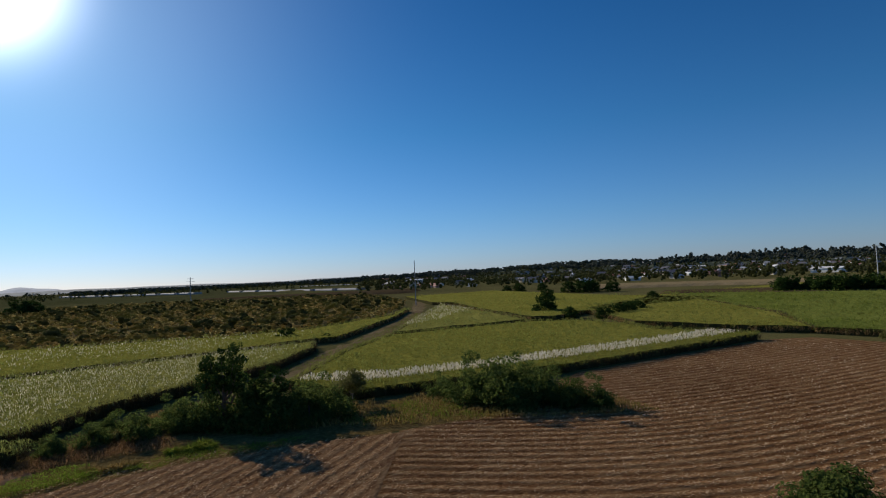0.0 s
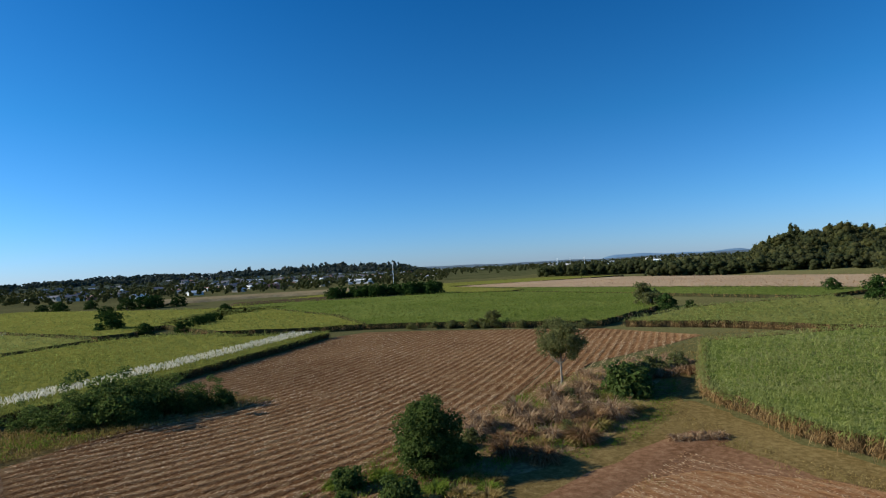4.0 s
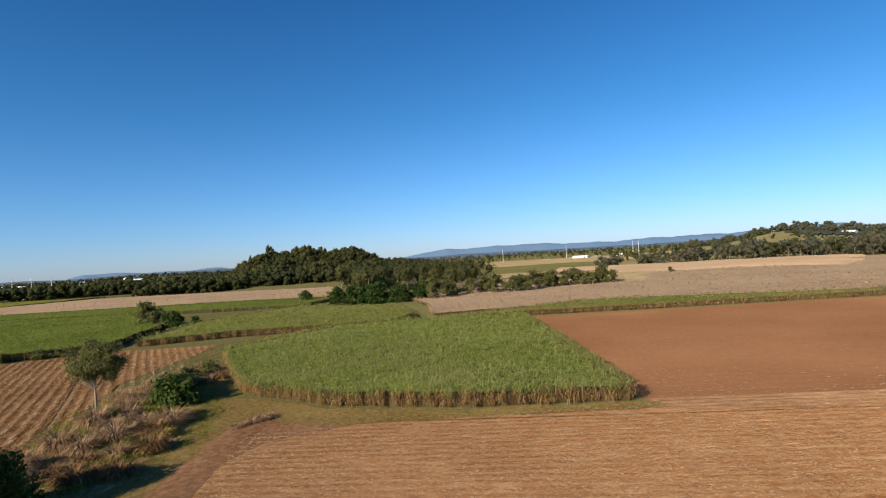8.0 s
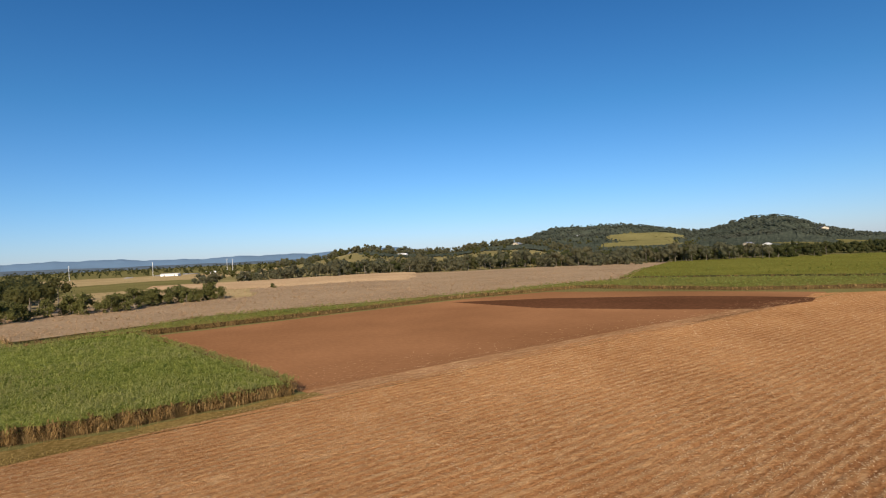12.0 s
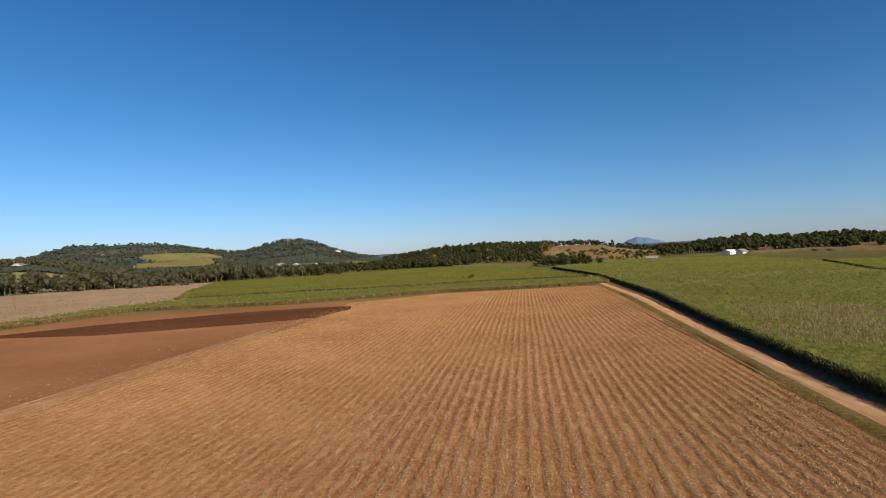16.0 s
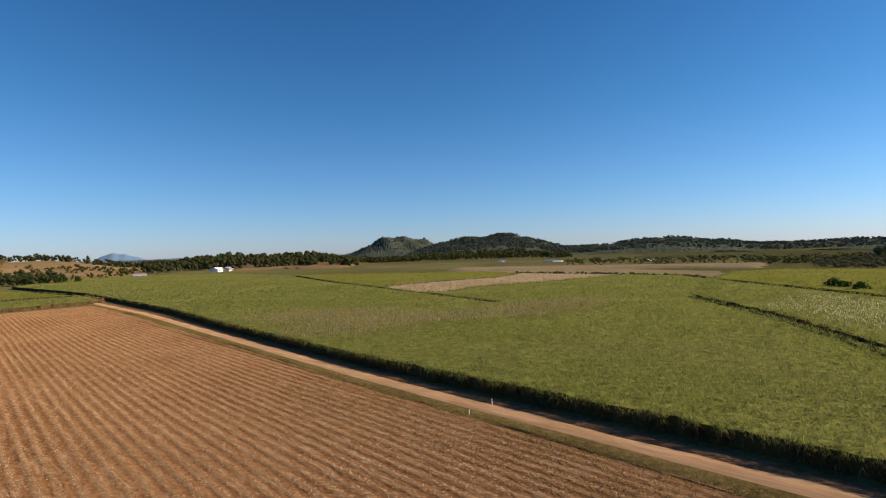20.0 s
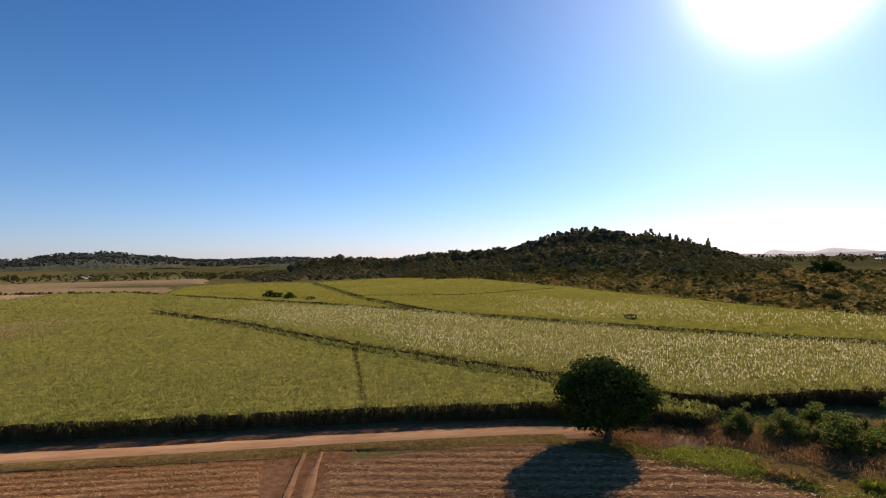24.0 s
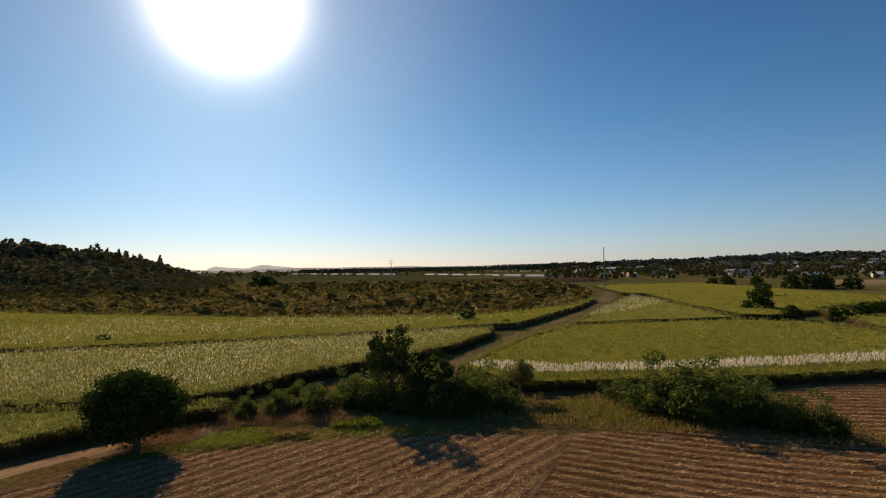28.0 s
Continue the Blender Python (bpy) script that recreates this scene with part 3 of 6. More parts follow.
def furrowed(name, poly, az, spacing, amp, mat, z, label, along=2.0, calm=None, bent=False):
    """A field whose ridges run on the bearing az, or swing with the bend."""
    p = np.asarray(poly, float)
    if bent:
        p = np.concatenate([a + (b - a) * np.linspace(0, 1, 8, endpoint=False)[:, None] for a, b in zip(p, np.roll(p, -1, 0))])
        p[:, 1] -= row_bend(p[:, 0])
    a = np.radians(az)
    v_ax, u_ax = np.array((np.sin(a), np.cos(a))), np.array((np.cos(a), -np.sin(a)))
    pu, pv = p @ u_ax, p @ v_ax
    us = np.arange(pu.min() + 0.01, pu.max(), spacing / 6)
    vs, fs, prev = [], [], []
    nseg = int(np.clip((pv.max() - pv.min()) / along, 8, 130))
    t = np.linspace(0, 1, nseg + 1)
    o = 0
    for u in us:
        hits = []
        for i in range(len(p)):
            j = (i + 1) % len(p)
            if (pu[i] > u) != (pu[j] > u):
                hits.append(pv[i] + (u - pu[i]) / (pu[j] - pu[i]) * (pv[j] - pv[i]))
        hits.sort()
        strips = []
        for v0, v1 in zip(hits[::2], hits[1::2]):
            vv = v0 + (v1 - v0) * t
            wander = 0.12 * np.sin(vv * 0.11 + 1.3)
            xy = u_ax * (u + wander)[:, None] + v_ax * vv[:, None]
            fade = np.clip(np.minimum(vv - v0, v1 - vv) / 4, 0, 1)
            if calm:
                fade = fade * np.clip((calm[0] - xy[:, 0]) / calm[1], 0.18, 1)
            side = min(1.0, (u - us[0]) / 0.6, (us[-1] - u) / 0.6)
            rim = np.clip(np.minimum(vv - v0, v1 - vv) / 0.5, 0, 1) * max(side, 0)
            zz = 0.012 + (z - 0.012) * rim + amp * fade * side * (np.cos(2 * np.pi * u / spacing) + rng.normal(0, 0.45, nseg + 1))
            if bent:
                xy[:, 1] += row_bend(xy[:, 0])
            vs.append(np.column_stack([xy, zz]))
            for w0, w1, q in prev:
                if abs(w0 - v0) < 14 and abs(w1 - v1) < 14:
                    i = np.arange(nseg)
                    fs.append(np.stack([q + i, o + i, o + i + 1, q + i + 1], 1))
            strips.append((v0, v1, o))
            o += nseg + 1
        prev = strips
    f = np.concatenate(fs)
    return tagged(new(name, mesh_np(name, np.concatenate(vs), f, mat, True)), label, "field", kind="structure")


# ---- fields of earth and tracks ----
furrowed("stubble_field_north", [(2, 15), (22, 15), (38, 30), (58, 34), (78, 39), (98, 37), (116, 36), (118, 60), (111, 75), (106, 84), (98, 99), (88, 114), (78, 114), (31, 87), (24, 78), (24, 66), (4, 58)], 90, 1.62, 0.04, M["stubble_n"], 0.12, "red-brown harvested cane field with straw-strewn rows", 0.9, bent=True)
furrowed("stubble_field_west", [(-37, 15), (2.7, 15), (4.7, 57.5), (-2.6, 55.6), (-6.4, 54.4), (-12, 51.5), (-16, 50), (-20.4, 47), (-24.3, 44.2), (-28.4, 41.4), (-33, 37.5), (-36, 34), (-36.6, 25)], 20, 1.5, 0.03, M["stubble_w"], 0.12, "brown harvested cane field with straw-strewn rows", 0.7)
furrowed("stubble_field_south", [(-39.4, 12), (38, 11.5), (43, 9), (46.5, 1), (45.5, -11), (43.5, -30), (40, -50), (36, -81), (26, -118), (19, -160), (20, -184), (-13, -209), (-57, -212), (-81, -214), (-72.5, -160), (-60.3, -98), (-53.4, -65), (-45.4, -24), (-41.8, -1)], 10, 1.2, 0.035, M["stubble_s"], 0.11, "tan harvested cane field with long straight rows", calm=(8, 36))
furrowed("bare_field", [(44.5, -31), (128, -36), (124, -71), (117, -135), (104, -172), (75, -180), (41, -187), (18, -190), (16, -160), (23, -118), (33, -81), (37, -50)], 10, 2.4, 0.015, M["bare"], 0.06, "bare red-brown tilled soil field", 4.0)
furrowed("moist_strip", [(113, -128), (89, -149), (55, -166), (36, -170), (17, -171), (15, -160), (22, -139), (42, -131), (74, -123)], 100, 1.4, 0.02, M["moist"], 0.14, "dark freshly wetted strip of tilled soil", 3.0)
furrowed("thin_stubble", [(42, -31), (47.5, -31.5), (44, -50), (39, -82), (31, -116), (27, -140), (23, -165), (17, -165), (20, -140), (25, -116), (33, -81), (38, -50)], 10, 1.2, 0.03, M["thin_stubble"], 0.105, "thinning straw where the stubble gives way to bare soil", 2.0)
ROAD = [(-105, -300), (-92, -264), (-84, -215), (-75, -155), (-61, -87), (-51.5, -41), (-47.3, -18), (-45, -3), (-43.2, 8), (-41.8, 18), (-40, 28), (-38.2, 38), (-35.2, 43.5), (-30.5, 49)]
ribbon("verge", [(x + 1.7, y) for x, y in ROAD[1:12]], 3.8, M["verge"], 0.20, "worn grassy verge beside the dirt track", "verge", 0.5)
ribbon("cane_foot", [(x - 2.9, y) for x, y in ROAD[1:12]], 3.2, M["path"], 0.1, "bare brown earth along the foot of the cane", "earth", 0.3)
ribbon("road", ROAD, 3.6, M["road"], 0.27, "pale rutted dirt farm track beside the cane", "road")
ribbon("path_field", [(-40, 17), (-36, 15.5), (-31, 13.5), (-10, 13), (10, 13), (30, 13.2), (40, 13), (47, 12), (52, 11)], 4.4, M["path"], 0.13, "red-brown dirt path crossing between the stubble fields", "path")
for off in (-0.75, 0.75):
    ribbon("wheel_rut", [(-42.6, 16.0 + off), (-40, 15.6 + off), (-36, 14.7 + off), (-31, 13.3 + off), (-24, 13 + off)], 0.5, M["rut"], 0.165, "pale wheel rut worn into the dirt path", "path", 0.14, sink=0.05)
flat_sheet("headland", [(43.6, -32), (45.8, -32), (48.8, -12), (50.8, -5), (54, 4), (63, 16), (60, 19), (52, 14), (46.8, 2), (45.2, -11)], M["verge"], 0.045, "worn grassy headland along the cane", "earth", 0.8, 2.0)
flat_sheet("field_corner", [(30, 11), (33, 13), (42, 13.4), (50, 13.8), (57, 14.4), (52, 5), (49, -8), (45, -8), (44, 2), (38, 9)], M["path"], 0.03, "worn brown earth at the corner of the field", "earth", 0.4, 2.5)
ribbon("path_north", [(-22, 76), (-20.5, 90), (-18, 106), (-15, 128), (-11.5, 155), (-7.5, 194), (-4.5, 235), (-4, 268), (-6, 340), (-10, 420)], 6.5, M["farm_track"], 0.1, "grassy farm track between cane blocks", "path", 0.8)
flat_sheet("grass_margin", [(-36.5, 36), (-28.4, 41), (-20.4, 46.6), (-12, 51), (-2, 55.2), (7, 57.5), (16, 57.5), (27, 57.5), (35, 60), (27, 77), (10, 77), (-5, 71), (-19, 80), (-22, 80), (-30, 70), (-38, 58), (-40, 45)], M["verge"], 0.045, "rough grass margin between field and cane", "grass", 1.2, 2.5)
flat_sheet("shrub_belt_ground", [(20, 28), (30, 31.5), (43, 32), (58, 36), (74, 37), (92, 33), (88, 27), (74, 24.5), (62, 22), (51, 19.2), (39, 18), (28, 19)], M["litter"], 0.05, "rough weedy ground under the shrub belt", "grass", 1.2, 2.5)
flat_sheet("scrub_ground", [(-240, 150), (-119, 151), (-43, 162), (-30, 163), (-16, 206), (-12, 262), (-16, 330), (-60, 505), (-300, 540), (-430, 405), (-445, 160)], M["scrub_floor"], 0.06, "brown and olive ground under the scrub", "scrubland", 6.0, 12.0)
flat_sheet("pale_field", [(-322, -180), (-338, -150), (-322, -70), (-300, -45), (-345, -46), (-380, -55), (-430, -170), (-450, -268), (-400, -262)], M["dry"], 0.1, "pale dry field beyond the western cane", "field", 2.0, 8.0)
flat_sheet("track_junction", [(-42, 20.5), (-37, 18), (-30, 15.6), (-28, 11), (-36, 10.4), (-41.5, 9)], M["path"], 0.06, "worn brown earth where the path meets the track", "earth", 0.5, 2.0)

# ---- sugar cane ----


def cane_block(name, poly, h, leaf, label, amount=4.0, plume=0.0, skirt="trash", skirt_share=0.5, plume_poly=None, full=65.0, stalk="cane_stalk_shade", plume_mat="plume", plume_w=0.10, plume_h=1.0, feather=0.0, slit=None, merged=None):
    """A stand of cane: a dense body with leaf blades over its top and round its edges."""
    p = np.asarray(poly, float)
    if np.sum(p[:, 0] * np.roll(p[:, 1], -1) - np.roll(p[:, 0], -1) * p[:, 1]) < 0:
        p = p[::-1]
    stand = new(name)
    tagged(stand, label, "sugar cane", kind="stuff")
    edge = []
    for a, b in zip(p, np.roll(p, -1, 0)):
        n = max(1, int(np.linalg.norm(b - a) / (1.3 if np.linalg.norm((a + b) / 2 - HUB) < 130 else 5)))
        edge += [a + (b - a) * i / n for i in range(n)]
    edge = np.array(edge)
    n = len(edge)
    along = np.roll(edge, -1, 0) - np.roll(edge, 1, 0)
    along /= np.linalg.norm(along, axis=1, keepdims=True) + 1e-9
    inner = edge + np.stack([-along[:, 1], along[:, 0]], 1) * rng.uniform(0.3, 0.75, (n, 1))
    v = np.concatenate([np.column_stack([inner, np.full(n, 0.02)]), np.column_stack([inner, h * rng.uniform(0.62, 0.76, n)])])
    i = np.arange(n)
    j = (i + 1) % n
    part("stalks", mesh_np("stalks", v, np.stack([i, j, n + j, n + i], 1), M[stalk]), stand, "dense stalks, the shade among them in their colour")
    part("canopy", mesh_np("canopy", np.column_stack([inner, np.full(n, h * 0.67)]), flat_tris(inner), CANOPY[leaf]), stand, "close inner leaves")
    # leaves over the top
    pts, grow = thin(scatter(p, area_box(p) * amount), 1.0, full=full)
    if slit:
        a0, b0 = np.array(slit, float)
        t = np.clip(((pts - a0) @ (b0 - a0)) / ((b0 - a0) @ (b0 - a0)), 0, 1)
        clear = np.linalg.norm(pts - a0 - t[:, None] * (b0 - a0), axis=1) > 0.3 + 0.15 * np.sin(t * 57)
        pts, grow = pts[clear], grow[clear]
    swell = 0.12 * np.sin(pts[:, 0] * 0.31 + pts[:, 1] * 0.17) + 0.10 * np.sin(pts[:, 0] * 0.11 - pts[:, 1] * 0.23) + 0.07 * np.sin(pts[:, 0] * 0.83 + 2 * np.sin(pts[:, 1] * 0.6)) + rng.normal(0, 0.08, len(pts))
    base = np.column_stack([pts, h * 0.80 * np.ones(len(pts)) + swell])
    sets = []
    for _ in range(3):
        n = len(base)
        sets.append(blades(base + rng.normal(0, 0.15, (n, 3)) * (1, 1, 0.6), rng.uniform(0.4, 0.8, n) * grow ** 0.2, rng.uniform(0.06, 0.12, n) * grow ** 0.95,
                           rng.uniform(0.2, 1.25, n), rng.uniform(0.2, 0.9, n)))
    # leaves round the edge; below them dead ones, coloured dark on shaded walls
    skirts = []
    for a, b in zip(p, np.roll(p, -1, 0)):
        ln = np.linalg.norm(b - a)
        m = (a + b) / 2
        d = np.linalg.norm(m - HUB)
        if d > 320 or (merged and merged[0] < m[0] < merged[1] and merged[2] < m[1] < merged[3]):
            continue
        near_edge = d < 150
        side = np.array((b[1] - a[1], a[0] - b[0])) / max(ln, 1e-6)
        c = rng.random(int(ln * (2.6 if near_edge else 1.0)))
        k = 40 if d < 95 else 20 if near_edge else 9
        t = np.repeat(c, k) + rng.normal(0, 0.22, len(c) * k) / max(ln, 1)
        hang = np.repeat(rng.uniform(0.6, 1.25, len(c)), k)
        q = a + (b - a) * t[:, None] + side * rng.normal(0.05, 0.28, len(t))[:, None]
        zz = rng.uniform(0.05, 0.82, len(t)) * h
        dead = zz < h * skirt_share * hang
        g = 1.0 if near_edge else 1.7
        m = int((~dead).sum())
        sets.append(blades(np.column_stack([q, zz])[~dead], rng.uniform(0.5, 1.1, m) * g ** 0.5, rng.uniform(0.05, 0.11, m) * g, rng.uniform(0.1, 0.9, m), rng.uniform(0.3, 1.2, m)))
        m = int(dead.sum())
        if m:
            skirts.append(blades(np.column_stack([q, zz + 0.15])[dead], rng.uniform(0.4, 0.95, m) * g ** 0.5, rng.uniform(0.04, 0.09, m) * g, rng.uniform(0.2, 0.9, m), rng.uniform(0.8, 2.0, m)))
    # dark blades paint in the shade of the narrow gap
    if slit:
        n = 600
        q = a0 + (b0 - a0) * rng.random((n, 1)) + rng.normal(0, 0.2, (n, 2))
        skirts.append(blades(np.column_stack([q, h * rng.uniform(0.62, 0.78, n)]), rng.uniform(0.3, 0.6, n), rng.uniform(0.05, 0.09, n), rng.uniform(0.4, 1.3, n), rng.uniform(0.6, 1.6, n)))
    v, f = join_np(sets)
    part("leaves", mesh_np("leaves", v, f, M[leaf]), stand)
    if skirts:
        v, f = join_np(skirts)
        part("skirt_leaves", mesh_np("skirt_leaves", v, f, M[skirt]), stand, "dry drooping lower leaves, painted dark on shaded walls")
    if plume > 0:
        pp = p if plume_poly is None else np.asarray(plume_poly, float)
        pts = scatter(pp, area_box(pp) * plume)
        if feather:
            off = np.full(len(pts), 1e9)
            for a, b in zip(pp, np.roll(pp, -1, 0)):
                t = np.clip(((pts - a) @ (b - a)) / ((b - a) @ (b - a)), 0, 1)
                off = np.minimum(off, np.linalg.norm(pts - a - t[:, None] * (b - a), axis=1))
            drift = 0.35 * np.sin(pts[:, 0] * 0.083 + 1.3 * np.sin(pts[:, 1] * 0.05)) + 0.25 * np.sin(pts[:, 1] * 0.19 + pts[:, 0] * 0.07)
            pts = pts[rng.random(len(pts)) < off / feather + drift * (off < feather * 1.5)]
        pts, grow = thin(pts, 1.0, full=full, far_power=1.15)
        n = len(pts)
        base = np.column_stack([pts, h * rng.uniform(0.8, 0.95, n)])
        hh = rng.uniform(0.28, 0.6, n) * grow ** 0.3 * plume_h
        sets = [blades(base, hh, plume_w * grow ** 0.9, rng.uniform(0.0, 0.2, n), rng.uniform(0.1, 0.6, n)) for _ in range(2)]
        v, f = join_np(sets)
        part("flower_plumes", mesh_np("flower_plumes", v, f, M[plume_mat]), stand, "silvery flower plumes above the leaves")
    return stand


# wall colour kept very dark, with the stand's inner shade in it
M["cane_stalk_shade"] = leaf_mat("cane_stalk_shade", (0.05, 0.046, 0.02), (0.065, 0.06, 0.026), (0.08, 0.074, 0.032), 0.05, 0.8, 0.6, (0.035, 0.04, 0.015))
# the shade on the unlit cane walls is put into this brown
M["shade_low"] = leaf_mat("shaded_low_leaf", (0.06, 0.042, 0.02), (0.10, 0.07, 0.034), (0.145, 0.105, 0.052), 0.2, 0.8, 0.4, (0.06, 0.055, 0.022))
H = 2.35
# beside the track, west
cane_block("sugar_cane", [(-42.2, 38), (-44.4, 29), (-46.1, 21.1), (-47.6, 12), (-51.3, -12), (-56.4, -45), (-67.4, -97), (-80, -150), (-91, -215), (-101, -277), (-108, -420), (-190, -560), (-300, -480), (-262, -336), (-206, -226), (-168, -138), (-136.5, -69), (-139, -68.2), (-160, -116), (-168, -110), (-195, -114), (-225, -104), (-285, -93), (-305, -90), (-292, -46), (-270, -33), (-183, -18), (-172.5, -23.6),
                            (-136, -0.4), (-102, 16.2), (-87, 23.4), (-71, 32.8), (-59.5, 39.6), (-53, 43.8), (-42, 49.8), (-34, 53), (-33, 51.5), (-36.5, 47.5), (-39.4, 44)], H, "cane", "green sugar cane block standing beside the dirt track", 4.0, plume=4.6, plume_w=0.09, plume_h=1.3, plume_mat="cane_tan", skirt="shade_low", skirt_share=0.6, feather=15, slit=((-86, 25), (-50, 21.4)), merged=(-300, -173, -60, 0),
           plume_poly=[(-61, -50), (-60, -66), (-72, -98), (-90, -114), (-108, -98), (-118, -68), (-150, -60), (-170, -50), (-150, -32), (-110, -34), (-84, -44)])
cane_block("sugar_cane", [(-178, -154), (-190, -164), (-240, -158), (-265, -152), (-290, -157), (-318, -165), (-335, -200), (-300, -300), (-264, -332), (-209.5, -226)], H, "cane_yellow", "dull green sugar cane beyond the dry field", 2.5)
cane_block("sugar_cane", [(-160, -119), (-168, -111), (-195, -115), (-225, -105), (-285, -94), (-306, -92), (-318, -163), (-290, -155), (-265, -150), (-240, -156), (-190, -162), (-177, -152)], H * 0.9, "cane_tan", "dry pale-tan field among the green cane", 2.5)
# flowering block north-west
cane_block("sugar_cane", [(-37.5, 57.5), (-36, 70), (-28, 87), (-23, 101), (-21, 124), (-24, 136), (-46, 116.5), (-83, 88), (-115, 68), (-156, 44), (-188, 22), (-268, -38), (-183, -26), (-174, -20.8), (-137.5, 2.4), (-103.4, 19), (-88.8, 25.8), (-72.7, 35.6), (-61.2, 42.5), (-54, 46.8), (-42, 53.2)], H + 0.04, "cane", "green sugar cane block thick with silvery flower plumes", 4.0, plume=3.4, plume_w=0.06, plume_h=0.9, feather=9, merged=(-300, -176, -60, -10), skirt="shade_low", skirt_share=0.8,
           plume_poly=[(-37.5, 57.5), (-36, 70), (-28, 87), (-23, 101), (-21, 124), (-24, 136), (-46, 116.5), (-83, 88), (-115, 68), (-160, 40), (-200, 0), (-150, -2), (-127, 9), (-90, 26), (-69, 38.5), (-52, 48.5), (-42, 54.5)])
cane_block("sugar_cane", [(-25, 142), (-46, 122), (-83, 94), (-115, 74), (-143, 57), (-205, 46), (-221.5, 45), (-205, 86), (-228, 140), (-229.5, 140), (-207, 86), (-223.5, 45), (-370, 36), (-405, 79), (-430, 150), (-238, 150), (-197, 148), (-102, 148), (-56, 159), (-33, 172), (-20.5, 200), (-13, 216), (-8.5, 254), (-7, 254), (-10, 206), (-16, 167), (-19.5, 145)], H, "cane_yellow", "yellow-green sugar cane block with plumes along its edge", 3.0, plume_w=0.07, plume=1.6,
           plume_poly=[(-25, 142), (-46, 122), (-83, 94), (-115, 74), (-160, 66), (-190, 90), (-150, 130), (-105, 146), (-60, 156), (-34, 168), (-24, 188)], feather=18)
cane_block("sugar_cane", [(-145, 51), (-156, 47.5), (-190, 27), (-274, -38), (-345, -41), (-378, -18), (-375, 32), (-205, 42.5)], H, "cane_yellow", "bright green sugar cane block in the distance", 3.0)
# north, with the white band along its front
cane_block("sugar_cane", [(-15, 82), (-4, 73.5), (2, 76), (14, 80.5), (31, 88), (76, 114), (73, 119), (60, 133), (59, 147), (50, 163), (36, 166), (13, 155), (-5, 145), (-12, 118)], H * 0.9, "cane_yellow", "bright green young sugar cane edged with a white band of plumes", 4.0, plume=9.0, plume_mat="plume_white", plume_w=0.10, plume_h=1.2,
           plume_poly=[(-14, 81.5), (-4, 77.5), (14, 84.5), (31, 92), (73, 115), (68, 119.5), (48, 108), (21, 93.5), (1, 85), (-12, 85)], skirt="shade_low", skirt_share=0.5)
cane_block("sugar_cane", [(-5, 149.5), (8, 276), (27, 208), (35, 170), (12, 159)], H, "cane", "flowering wedge of sugar cane with a whitish tip", 3.0, plume=2.2,
           plume_poly=[(-4, 160), (7, 274), (22, 226), (8, 182)])
cane_block("sugar_cane", [(2, 300), (-20, 400), (48, 448), (99, 296), (132, 238), (61, 198), (46, 178), (38, 180), (31, 208), (26, 226), (14, 290)], H, "cane_yellow", "yellow-green sugar cane block far to the north", 2.5)
# north-east
cane_block("sugar_cane", [(62, 150), (82, 128), (92, 121), (106, 158), (128, 290), (62, 205)], H, "cane_yellow", "green sugar cane block behind the stubble", 3.0)
cane_block("sugar_cane", [(92, 120), (101, 108), (112, 79), (121, 62), (160, 66), (214, 101), (230, 177), (216, 218), (128, 294), (108, 158)], H, "cane_deep", "lush green sugar cane block with a straight front edge", 3.0, skirt_share=0.5)
cane_block("sugar_cane", [(122, 57), (128, 37), (128, 17), (131, -4), (143, -9), (166, -6), (190, 20), (204, 32), (160, 56)], H, "cane", "green sugar cane block with dry lower leaves", 4.0, stalk="dry_stalk")
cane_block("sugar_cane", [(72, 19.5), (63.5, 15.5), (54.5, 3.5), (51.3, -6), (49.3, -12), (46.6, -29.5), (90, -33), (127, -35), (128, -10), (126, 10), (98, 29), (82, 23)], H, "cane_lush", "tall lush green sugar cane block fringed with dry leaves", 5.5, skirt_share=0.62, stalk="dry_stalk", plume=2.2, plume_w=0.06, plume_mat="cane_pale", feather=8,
           plume_poly=[(56, -2), (66, 14), (82, 21), (100, 24), (104, -6), (80, -18), (62, -10)])
# south strip and beyond
cane_block("sugar_cane", [(130, -14), (131, -36), (126, -73), (119.5, -136), (105, -176), (100, -190), (41, -190), (-13, -214), (-57, -216), (-88, -222), (-95, -262), (-40, -262), (8, -248), (60, -244), (100, -236), (116, -196), (124, -150), (134, -110), (148, -74), (150, -60)], H * 0.8, "cane", "low green cane strip with a dry straw-coloured edge", 3.0, skirt_share=0.9, stalk="dry_stalk")
cane_block("sugar_cane", [(-93, -268), (-40, -268), (8, -254), (60, -250), (101, -241), (104, -232), (134, -325), (158, -422), (120, -470), (-13, -560), (-80, -470), (-90, -335)], H, "cane_yellow", "yellow-green cane field below the wooded hills", 2.0)
cane_block("sugar_cane", [(144, -14), (146, -60), (143, -76), (127, -109), (116, -149), (106, -196), (98, -226), (132, -318), (162, -438), (205, -418), (255, -372), (300, -318), (373, -280), (425, -240), (330, -120), (246, -30), (200, -10), (176, -14)], H * 0.6, "cane_mauve", "field of pinkish flowering grass below the trees", 1.4)
cane_block("sugar_cane", [(249, 24), (260, 70), (268, 133), (274, 221), (292, 285), (345, 262), (405, 215), (400, 180), (388, 140), (378, 104), (352, 36)], H * 0.8, "cane_mauve", "pale mauve flowering cane field in the distance", 2.0)
cane_block("sugar_cane", [(208, 34), (217, 82), (222, 104), (236, 178), (258, 190), (290, 283), (272, 221), (266, 133), (257, 70), (246, 24)], H * 0.8, "cane_deep", "green far cane field before the wood", 2.0)
